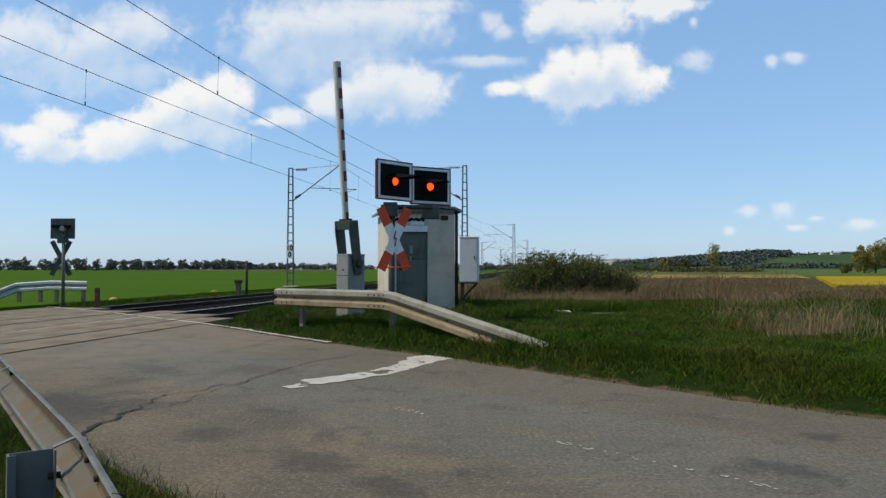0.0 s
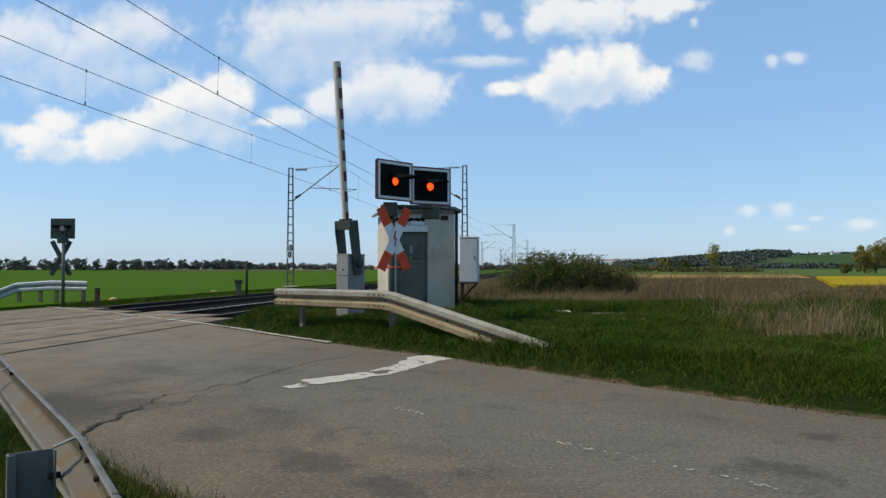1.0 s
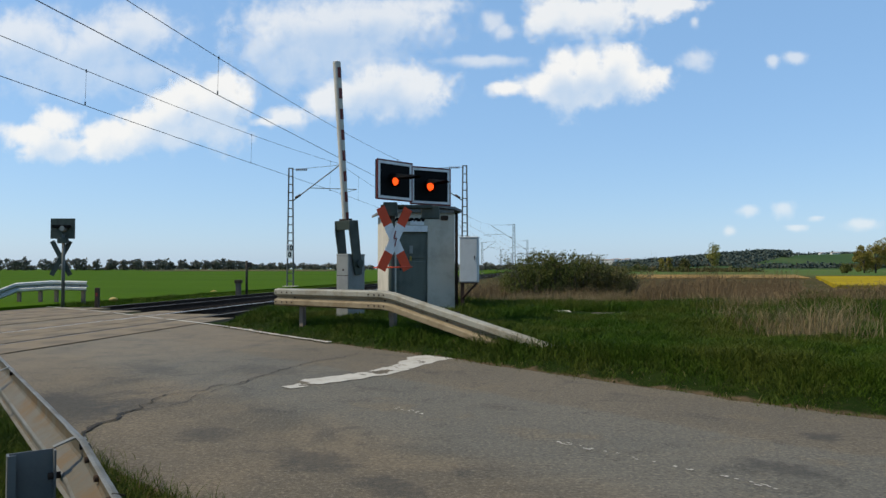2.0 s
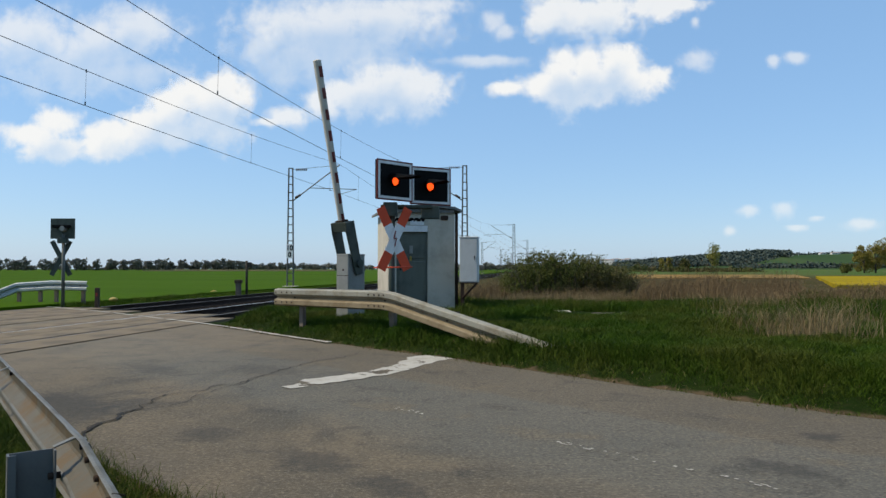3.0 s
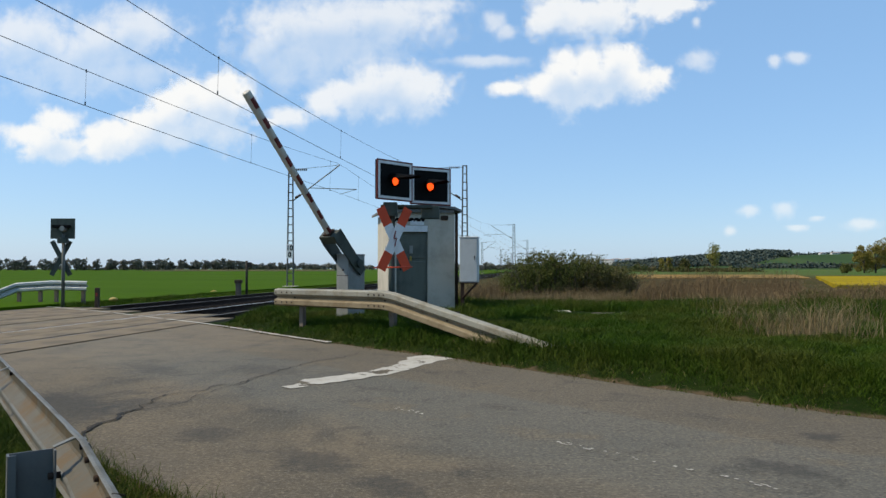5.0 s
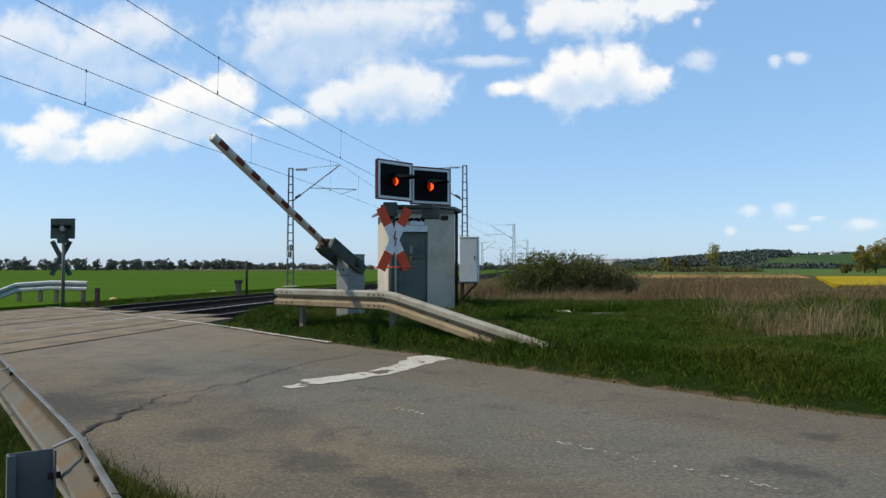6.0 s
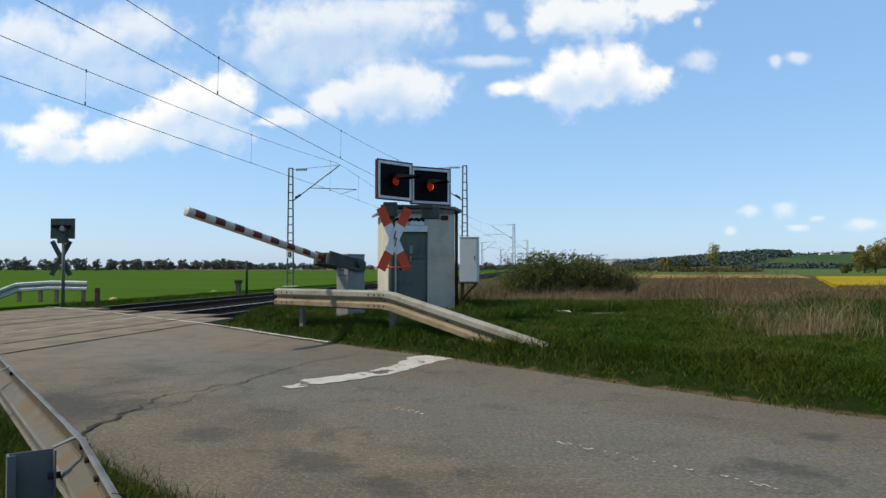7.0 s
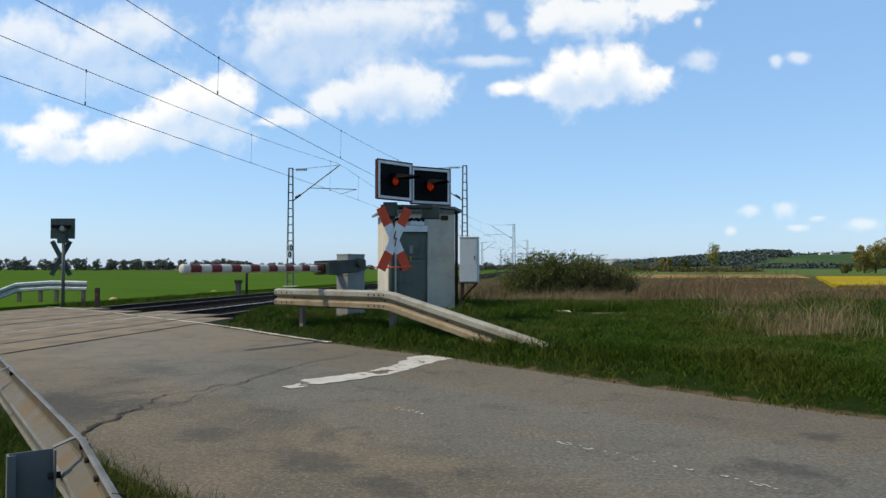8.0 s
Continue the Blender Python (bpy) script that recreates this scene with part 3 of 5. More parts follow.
def build_cross(parent, m, face_mat, back=False, length=0.98):
    """Two crossed blades with red ends, facing -y."""
    for s in (-1, 1):
        blade = new("cross_blade")
        blade.parent = parent
        blade.matrix_basis = m @ pose(0, -0.012 if s > 0 else 0.012, 0, 0, s * 27, 0)
        width = 0.145
        end = 0.27
        part("white_middle", box((0, 0, 0), (width, 0.006, length - 2 * end), None, 0.002), face_mat[0], blade)
        for q in (-1, 1):
            part("red_end", box((0, 0, q * (length - end) / 2), (width, 0.006, end), None, 0.002), face_mat[1], blade, "faded red end of the blade")
    if not back:
        bm = bmesh.new()
        for a, b in (((0.008, 0.11), (-0.022, 0.0)), ((-0.022, 0.0), (0.022, 0.012)), ((0.022, 0.012), (-0.008, -0.11))):
            add_rod(bm, (a[0], -0.026, a[1]), (b[0], -0.026, b[1]), 0.007, 0.007, 6)
        ob = part("flash_sign", bm, DARK_RED, parent, "red lightning flash for the overhead line")
        ob.matrix_basis = m


def build_near_signal():
    x, y = -0.735, 10.42
    g = float(height(np.array(x), np.array(y)))
    top = thing("signal_post", pose(x, y, g), "green steel post with a red and white saltire crossing sign", "signal post")
    part("post", rod((0, 0.12, -0.1), (0, 0.12, 2.06 - g), 0.045, None, 14), SIGNAL_GREEN, top)
    part("post_collar", rod((0, 0.12, 0.0), (0, 0.12, 0.10), 0.07, None, 14), SIGNAL_GREEN, top)
    build_cross(top, pose(0.045, 0.0, 1.575 - g, 0, 0, 34), (WHITE_PAINT, RED_PAINT))
    part("red_bar", rod((-0.25, -0.02, 1.165 - g), (0.30, -0.02, 1.175 - g), 0.010, None, 8), RED_PAINT, top, "thin red bar below the cross")
    part("head_carrier", box((0.20, 0.30, 2.06 - g), (0.75, 0.06, 0.05), None, 0.008), SIGNAL_GREEN, top)
    part("junction_box", box((-0.02, 0.10, 2.0 - g), (0.20, 0.16, 0.20), None, 0.012), SIGNAL_GREEN, top, "green junction box")
    part("junction_box", box((0.55, 0.42, 1.98 - g), (0.27, 0.16, 0.19), None, 0.012), SIGNAL_GREEN, top, "green junction box")
    for q in (0.0, 0.09, 0.18, 0.27, 0.36):
        bm = bmesh.new()
        pts = [(q + 0.10 * t, 0.25 + 0.02 * math.sin(t * 9), 1.865 - g + 0.02 * math.sin(t * 12 + q * 20)) for t in np.linspace(0, 1, 7)]
        add_chain(bm, pts, 0.016, 7)
        part("cable_hose", bm, BLACK_BOARD, top, "black ribbed cable hose")
    return top


NEAR_POST = build_near_signal()


def farther(ob, s):
    """Move a thing straight away from the eye and make it larger by the same measure."""
    p = ob.matrix_world.translation
    ob.matrix_world.translation = (p.x * s, p.y * s, EYE + (p.z - EYE) * s)
    for o in ob.children_recursive:
        o.matrix_basis.translation *= s
        if o.type == "MESH":
            o.data.transform(Matrix.Scale(s, 4))


LEFT_HEAD, LEFT_LAMP = build_head("warning_light", pose(-0.702, 10.455, 2.405, 0, 0, 47), -0.02, -0.015, "black warning light board with white and red border, red lamp flashing")
RIGHT_HEAD, RIGHT_LAMP = build_head("warning_light", pose(-0.195, 11.03, 2.39, 0, 0, 30), -0.02, -0.01, "black warning light board beside its twin, red lamp flashing")
for ob in (NEAR_POST, LEFT_HEAD, RIGHT_HEAD):
    farther(ob, 1.14)


def build_far_signal():
    x, y = -11.42, 22.1
    g = float(height(np.array(x), np.array(y)))
    top = thing("signal_post", pose(x, y, g), "dark green signal seen from behind, with crossed blades", "signal post")
    part("post", rod((0, 0, -0.1), (0, 0, 2.2 - g), 0.05, None, 12), ZINC_POST, top)
    part("board", box((-0.03, -0.0, 2.36 - g), (0.72, 0.05, 0.61), None, 0.006), SIGNAL_GREEN, top, "dark green back of the board")
    part("lamp_case", box((-0.03, -0.09, 2.42 - g), (0.52, 0.12, 0.09), None, 0.01), BLACK_BOARD, top)
    part("lamp_back", rod((0.02, -0.02, 2.36 - g), (0.02, -0.16, 2.36 - g), 0.11, 0.075, 16), DRIVE_GREY, top, "round grey back of the lamp")
    part("bracket", box((-0.0, -0.05, 2.0 - g), (0.30, 0.12, 0.17), None, 0.01), SIGNAL_GREEN, top)
    build_cross(top, pose(-0.11, 0.07, 1.47 - g, 0, 0, 8), (SIGNAL_GREEN, SIGNAL_GREEN), True, 1.16)


build_far_signal()


# ---- relay hut ----
def build_hut():
    top = thing("relay_hut", pose(-1.167, 15.64, 0.2, 0, 0, 11.8), "small pale concrete relay hut with a grey-green door and flat roof", "hut")
    w, d, h = 1.455, 1.9, 2.17
    d0, d1 = 0.18, 0.857                      # the door's two edges
    mid = (d0 + d1) / 2
    part("wall", box((d0 / 2, d / 2, h / 2), (d0, d, h), None, 0.012), CONCRETE, top)
    part("wall", box(((d1 + w) / 2, d / 2, h / 2), (w - d1, d, h), None, 0.012), CONCRETE, top)
    part("wall", box((mid, d - 0.06, h / 2), (d1 - d0, 0.12, h)), CONCRETE, top)
    part("lintel", box((mid, 0.10, h - 0.19), (d1 - d0, 0.18, 0.375)), CONCRETE, top)
    part("plinth", box((w / 2, d / 2, -0.1), (w + 0.06, d + 0.06, 0.26), None, 0.01), CONCRETE, top)
    # the roof sheet droops at both of its sides
    bm = bmesh.new()
    over = 0.13
    line = [(-over, h - 0.005), (0.02, h + 0.055), (0.25, h + 0.085), (w - 0.25, h + 0.085), (w - 0.02, h + 0.06), (w + over, h - 0.005)]
    ring = [[bm.verts.new((x, y, z + lift)) for x, z in line] for y in (-0.12, d + 0.12) for lift in (0.0, 0.055)]
    for j in range(len(line) - 1):
        for a, b in ((0, 1), (1, 3), (3, 2), (2, 0)):
            bm.faces.new((ring[a][j], ring[a][j + 1], ring[b][j + 1], ring[b][j]))
    for j in (0, -1):
        bm.faces.new((ring[0][j], ring[1][j], ring[3][j], ring[2][j]))
    bmesh.ops.recalc_face_normals(bm, faces=bm.faces)
    part("roof", bm, ROOF_GREY, top, "dark grey overhanging roof sheet")
    part("eaves_board", box((w / 2, -0.05, h + 0.022), (w - 0.06, 0.03, 0.07)), ROOF_GREY, top)
    door = part("door", box((mid, 0.08, 0.88), (d1 - d0 - 0.006, 0.05, 1.72), None, 0.006), DOOR_GREEN, top, "grey-green painted steel door")
    part("door_panel", box((mid, 0.048, 0.62), (d1 - d0 - 0.12, 0.018, 0.98), None, 0.006), DOOR_GREEN, door)
    part("door_panel", box((mid, 0.048, 1.42), (d1 - d0 - 0.12, 0.018, 0.50), None, 0.006), DOOR_GREEN, door)
    for z in (0.30, 1.45):
        part("hinge", rod((d1 - 0.02, 0.045, z), (d1 - 0.02, 0.045, z + 0.12), 0.014, None, 8), DOOR_GREEN, door)
    part("handle", box((d0 + 0.09, 0.030, 0.98), (0.03, 0.03, 0.12), None, 0.006), RUST, door)
    part("notice", box((0.50, 0.034, 1.36), (0.07, 0.008, 0.17)), DRIVE_GREY, door, "small pale notice")
    part("warning_sign", box((0.49, 0.034, 1.17), (0.045, 0.008, 0.10)), YELLOW_CAP, door, "small yellow warning sign")
    part("vent", box((1.22, -0.012, h - 0.12), (0.16, 0.03, 0.10), None, 0.004), RUST, top, "dark vent grille")
    part("sign_board", box((0.42, -0.006, h - 0.36), (0.86, 0.02, 0.13), None, 0.003), WHITE_PAINT, top, "white board above the door")
    part("sign_board", box((0.62, -0.009, h - 0.21), (0.30, 0.02, 0.14), None, 0.003), WHITE_PAINT, top, "white board above the door")
    # dark upright pipe in the gap between hut and cabinet
    part("edge_pipe", rod((w + 0.05, 0.06, 0.0), (w + 0.05, 0.06, h), 0.035, None, 10), RUST, top, "dark upright pipe at the hut's right edge")
    part("wall_lamp", box((-0.03, 0.10, 1.35), (0.05, 0.08, 0.16), None, 0.01), DRIVE_GREY, top)


build_hut()


def build_cabinet():
    top = thing("switch_cabinet", pose(0.545, 15.45, 0.0, 0, 0, -8), "pale grey steel switch cabinet on an angled bracket", "cabinet")
    part("body", box((0, 0.12, 1.33), (0.40, 0.26, 0.94), None, 0.035), PALE_GREY, top)
    part("lid", box((0, 0.12, 1.812), (0.41, 0.28, 0.035), None, 0.012), PALE_GREY, top)
    part("cabinet_door", box((-0.01, -0.0125, 1.33), (0.35, 0.006, 0.89), None, 0.002), PALE_GREY, top)
    part("handle", box((0.12, -0.03, 1.38), (0.018, 0.02, 0.09), None, 0.004), RUST, top)
    part("leg", box((-0.15, 0.12, 0.5), (0.07, 0.07, 0.8)), RUST, top)
    bm = bmesh.new()
    add_rod(bm, (-0.15, 0.08, 0.52), (0.16, 0.08, 0.85), 0.022, None, 8)
    part("brace", bm, RUST, top)
    part("shelf", box((0, 0.1, 0.852), (0.36, 0.26, 0.025)), RUST, top)


build_cabinet()


# ---- guard rails ----
def w_profile():
    """Two ridges towards +side; a closed thin section 0.31 high, from its upper edge down."""
    face = [(0.0, 0.0), (0.010, -0.003), (0.070, -0.020), (0.080, -0.030), (0.080, -0.098), (0.070, -0.110), (0.010, -0.140), (0.006, -0.155),
            (0.010, -0.170), (0.070, -0.200), (0.080, -0.212), (0.080, -0.280), (0.070, -0.290), (0.010, -0.307), (0.0, -0.31)]
    back = [(s - 0.006, h) for s, h in face[::-1]]
    return face + back


def beam_with_posts(name, path, posts, flip, label, sleeve=(), post_size=(0.11, 0.06), metals=()):
    top = thing(name, pose(0, 0, 0), label, "guard rail")
    prof = w_profile()
    prof = [(-s, h) for s, h in prof] if flip else prof
    bm = sweep(prof, path)
    bm.faces.ensure_lookup_table()
    for i in range(len(prof) * (len(path) - 1)):
        bm.faces[i].material_index = 1 if 6 <= i % len(prof) <= 14 else 0     # the lower ridge is stained by dust
    part("beam", bm, list(metals) or [GALVANISED, TAN_ZINC], top, "bright grey zinc beam" if metals else "grey zinc beam with a dust-stained lower ridge")
    for p, back in posts:
        p, back = Vector(p), Vector(back)
        g = float(height(np.array(p.x), np.array(p.y)))
        turn = math.degrees(math.atan2(back.y, back.x))
        m = Matrix.Translation((p.x, p.y, 0)) @ pose(0, 0, 0, 0, 0, turn)
        bm = bmesh.new()
        hi = p.z - 0.03
        add_box(bm, (0.12, 0, (hi + g - 0.3) / 2), (0.008, post_size[0], hi - g + 0.3))
        for s in (-1, 1):
            add_box(bm, (0.15, s * post_size[0] / 2, (hi + g - 0.3) / 2), (post_size[1], 0.008, hi - g + 0.3))
        bmesh.ops.transform(bm, matrix=m, verts=bm.verts)
        post = part("post", bm, RAIL_POST, top, "brown weathered channel post")
        part("spacer", box((0.06, 0, p.z - 0.155), (0.12, 0.10, 0.20), m, 0.006), ZINC_POST, top)
        part("bolt", rod(m @ Vector((-0.022, 0, p.z - 0.155)), m @ Vector((0.02, 0, p.z - 0.155)), 0.016, None, 8), RUST, top)
    for a, b in sleeve:
        a, b = Vector(a), Vector(b)
        for f in (0.1, 0.4, 0.65, 0.9):
            for dz in (-0.07, -0.24):
                q = a.lerp(b, f) + Vector((0, 0, dz))
                d = (b - a).normalized().cross(Vector((0, 0, 1))) * (-1 if flip else 1)
                part("bolt", rod(q + d * 0.078, q + d * 0.092, 0.013, None, 8), RUST, top)
    return top


E_R = Vector((0.72, 0.693, 0))
A0, B0, C0 = Vector((-2.98, 13.28, 0.80)), Vector((-0.82, 11.30, 0.815)), Vector((1.79, 8.495, 0.11))
mid_path = [A0, A0.lerp(B0, 0.5), B0 - (B0 - A0).normalized() * 0.12, B0 + (C0 - B0).normalized() * 0.12, B0.lerp(C0, 0.5), C0]
beam_with_posts("guard_rail", mid_path, [(A0.lerp(B0, 0.18), E_R), (A0.lerp(B0, 0.97), E_R), (B0.lerp(C0, 0.34), E_R)], False,
                "cream-grey zinc guard rail sloping down into the grass", [(A0, A0.lerp(B0, 0.2)), (A0.lerp(B0, 0.85), B0)])


def near_section():
    """The beam from behind: lip, hollow, crest, hollow, lip; from its upper edge down."""
    face = [(0.005, -0.002), (0.0, 0.0), (-0.016, -0.006), (-0.022, -0.016), (-0.022, -0.080), (-0.016, -0.092), (0.044, -0.136), (0.051, -0.146),
            (0.052, -0.155), (0.051, -0.164), (0.044, -0.174), (-0.016, -0.218), (-0.022, -0.230), (-0.022, -0.294), (-0.016, -0.304), (0.0, -0.31)]
    return face + [(s - 0.006, h) for s, h in face[::-1]]


def build_near_rail():
    """The rail beside the viewer: two lapped beams on channel posts, seen from behind."""
    top = thing("guard_rail", pose(0, 0, 0), "weathered zinc guard rail with rusty hollows, bolted to channel posts", "guard rail")
    z = 0.49
    p1, p2, p3 = Vector((-3.3165, 5.5, z)), Vector((-1.376, 2.823, z)), Vector((-0.9295, 2.113, z))
    way, bent = (p2 - p1).normalized(), (p3 - p2).normalized()
    back = Vector((-0.81, -0.586, 0))
    section = near_section()
    k = len(section)
    for path, shift in (([p1 - way * 1.7, p1, p1.lerp(p2, 0.5), p2 + way * 0.02], 0.0), ([p2 - way * 0.30, p2, p3, p3 + bent * 1.6], 0.007)):
        bm = sweep([(s + shift, h + shift * 0.6) for s, h in section], path)
        bm.faces.ensure_lookup_table()
        for i in range(k * (len(path) - 1)):
            bm.faces[i].material_index = 1 if i % k in (3, 4, 5, 11, 12, 13) else 0          # run-off dirt lies in the hollows
        beam = part("beam", bm, [BACK_ZINC, RUN_ZINC], top, "grey zinc beam with rust-brown dirt in its hollows")
    turn = math.degrees(math.atan2(-back.y, -back.x))
    for foot in (Vector((-1.441, 2.915, 0)), Vector((-2.904, 4.93, 0))):
        m = Matrix.Translation(foot) @ pose(0, 0, 0, 0, 0, turn)           # x points to the road
        g = float(height(np.array(foot.x), np.array(foot.y)))
        tall = 0.455
        mid, size = (tall + g - 0.3) / 2, tall - g + 0.3
        bm = bmesh.new()
        add_box(bm, (-0.161, 0.0, mid), (0.156, 0.006, size))
        for sx in (-0.239, -0.083):
            add_box(bm, (sx, -0.020, mid), (0.007, 0.046, size))
        add_box(bm, (-0.227, -0.043, mid), (0.024, 0.006, size))
        bmesh.ops.transform(bm, matrix=m, verts=bm.verts)
        post = part("post", bm, POST_ZINC, top, "dull blue-grey zinc channel post")
        part("bolt", rod(m @ Vector((-0.105, -0.022, 0.355)), m @ Vector((-0.062, -0.022, 0.355)), 0.013, None, 8), RUST, post)
        tilt = m @ Matrix.Translation((-0.04, 0, 0.476)) @ pose(0, 0, 0, 0, -20, 0)
        part("strap", box((0, 0, 0), (0.095, 0.034, 0.006), tilt, 0.002), BACK_ZINC, top, "flat zinc strap")
        part("bracket", box((0.026, -0.01, 0.445), (0.006, 0.05, 0.075), m, 0.002), POST_ZINC, top)
        part("bolt", rod(m @ Vector((0.006, -0.012, 0.450)), m @ Vector((0.026, -0.012, 0.450)), 0.013, None, 8), RUST, top)
    for f, dz in ((0.08, -0.056), (0.40, -0.060), (0.75, -0.058), (1.10, -0.058)):
        q = p2.lerp(p3, f) - back * 0.024 + Vector((0, 0, dz))
        part("bolt", rod(q, q + back * 0.024, 0.0135, 0.012, 8), RUST, top, "dark rusty bolt")
    q = p2.lerp(p3, 0.93)
    part("lap_edge", rod(q + back * 0.006 + Vector((0, 0, 0.004)), q - back * 0.03 + Vector((0, 0, -0.006)), 0.003, None, 6), RUST, top)


build_near_rail()
F0, F1, F2, F3 = Vector((-11.25, 23.3, 0.76)), Vector((-12.5, 23.5, 0.78)), Vector((-13.7, 23.6, 0.70)), Vector((-14.6, 23.2, 0.28))
back_f = Vector((0.1, 1, 0))
beam_with_posts("guard_rail", [F0, F1, F2, F3], [(F0.lerp(F1, 0.2), back_f), (F0.lerp(F1, 0.95), back_f), (F1.lerp(F2, 0.4), back_f), (F2, back_f)], True,
                "bright grey zinc guard rail beyond the tracks", metals=(FRESH_ZINC, FRESH_ZINC))


# ---- overhead line ----
TURN_T = math.degrees(math.atan2(-0.146, 0.989))


def build_mast(u, n, toward, tall, reach_n, contact_z, label, sign=False):
    """A lattice mast with its cantilever; toward: -1 or +1 across the track."""
    p = track(u, n)
    g = -0.05
    top = thing("catenary_mast", pose(p.x, p.y, g, 0, 0, TURN_T), label, "catenary mast", "masts of the overhead line")
    side = -toward                     # own x axis runs along -n
    w0, w1 = 0.40, 0.24
    for sx in (-1, 1):
        bm = bmesh.new()
        add_rod(bm, (sx * w0 / 2, 0, 0), (sx * w1 / 2, 0, tall - g), 0.052, 0.046, 4)
        part("chord", bm, MAST_STEEL, top)
    steps = 15
    for k in range(1, steps + 1):
        z = (tall - g) * k / steps
        w = w0 + (w1 - w0) * k / steps
        part("rung", box((0, 0, z - 0.04), (w, 0.04, 0.055)), MAST_STEEL, top)
    L = abs(reach_n - n)
    def at(f, z):
        return Vector((side * f, 0, z - g))
    low, high = contact_z - 0.35, contact_z + 1.75
    bm = bmesh.new()
    add_rod(bm, at(0.15, low), at(L, high), 0.034, None, 6)
    part("cantilever_tube", bm, MAST_STEEL, top)
    part("insulator", rod(at(0.30, low + 0.16), at(0.62, low + 0.36), 0.075, None, 8), PORCELAIN, top)
    part("top_stay", rod(at(0.15, tall - 0.12), at(L, high), 0.014, None, 6), MAST_STEEL, top)
    bm = bmesh.new()
    for q in np.linspace(0.35, 0.95, 6):
        add_rod(bm, at(q, tall - 0.13), at(q + 0.05, tall - 0.13), 0.075, None, 8)
    part("insulator", bm, PORCELAIN, top)
    f = 0.36
    a = at(0.15, low).lerp(at(L, high), f)
    end = Vector((side * (L + 1.05), 0, contact_z + 0.27 - g))
    part("registration_tube", rod(a, end, 0.026, None, 6), MAST_STEEL, top)
    part("steady_arm", rod(end, Vector((side * L, 0, contact_z - g)), 0.016, None, 6), MAST_STEEL, top)
    part("foundation", box((0, 0, 0.02), (0.75, 0.75, 0.3), None, 0.02), CONCRETE, top)
    if sign:
        plate = part("number_plate", box((0.03, -0.2, 2.25), (0.40, 0.02, 0.84), None, 0.005), WHITE_PAINT, top, "white plate reading 10 over 0")
        for z, txt in ((2.44, "10"), (2.04, "0")):
            cu = bpy.data.curves.new("digits", "FONT")
            cu.body, cu.size, cu.align_x, cu.align_y, cu.extrude = txt, 0.42, "CENTER", "CENTER", 0.003
            cu.offset = 0.012
            cu.materials.append(BLACK_BOARD)
            t = new("digits", cu)
            t.parent = plate
            t.matrix_basis = pose(0.03, -0.214, z, 90, 0, 0)
    return top


LEFT_U, RIGHT_U, SPAN = 42.4, 46.4, 62.0
LEFT_N, RIGHT_N = 15.55, 5.45
for k in range(6):
    build_mast(LEFT_U + SPAN * k, LEFT_N, -1, 7.25, FAR_TRACK - 0.2, 5.6, "slender lattice steel mast with a cantilever over the far track", k == 0)
for k in range(4):
    build_mast(RIGHT_U + SPAN * k, RIGHT_N, 1, 7.75, NEAR_TRACK - 0.1, 5.85, "slender lattice steel mast with a cantilever over the near track")


def build_line(name, n, u0, contact_z, label, drop_u, lift):
    top = thing(name, track(0, n), label, "overhead line")
    spans = [u0 + SPAN * k for k in range(-2, 6)]
    bm = bmesh.new()
    us = np.linspace(spans[0], spans[-1], 90)
    add_chain(bm, [track(u, 0.03 * math.sin(u / SPAN * math.pi), contact_z + 0.10 * (abs(((u - u0) / SPAN) % 1 - 0.5) * 2) ** 2 - 0.05) for u in us], 0.010)
    part("contact_wire", bm, WIRE, top)
    def carrier(u):
        f = abs(((u - u0) / SPAN) % 1 - 0.5) * 2
        return contact_z + lift + 0.93 * f * f
    bm = bmesh.new()
    add_chain(bm, [track(u, 0, carrier(u)) for u in np.linspace(spans[0], spans[-1], 240)], 0.009)
    part("carrier_wire", bm, WIRE, top)
    for s in spans[1:5]:
        for f in drop_u:
            u = s + SPAN * f
            a, b = track(u, 0, carrier(u)), track(u, 0.03 * math.sin(u / SPAN * math.pi), contact_z)
            bm = bmesh.new()
            add_rod(bm, a, b, 0.005, None, 4)
            add_rod(bm, a + Vector((0, 0, 0.04)), a - Vector((0, 0, 0.05)), 0.018, None, 5)
            add_rod(bm, b + Vector((0, 0, 0.06)), b - Vector((0, 0, 0.03)), 0.018, None, 5)
            part("dropper", bm, WIRE, top)


build_line("overhead_line", NEAR_TRACK - 0.1, RIGHT_U, 5.88, "contact wire and carrier of the near track", (0.177, 0.364, 0.551, 0.739, 0.926), 0.94)
build_line("overhead_line", FAR_TRACK - 0.2, LEFT_U, 5.63, "contact wire and carrier of the far track", (0.07, 0.25, 0.43, 0.61, 0.79, 0.97), 0.86)


# ---- fields and far country ----
RNG = np.random.default_rng(4)


def quads_at(centres, size, rng, flat=0.0, aspect=1.0):
    """Small turned four-cornered leaves at the given centres."""
    k = len(centres)
    a = rng.normal(size=(k, 3))
    a[:, 2] *= 1 - flat
    a /= np.linalg.norm(a, axis=1, keepdims=True)
    b = np.cross(a, rng.normal(size=(k, 3)))
    b /= np.linalg.norm(b, axis=1, keepdims=True)
    s = size * rng.uniform(0.6, 1.4, (k, 1)) / 2
    c = np.asarray(centres)
    v = np.stack([c - a * s * aspect, c - b * s, c + a * s * aspect, c + b * s], 1).reshape(-1, 3)
    f = np.arange(4 * k).reshape(-1, 4)
    return v, f


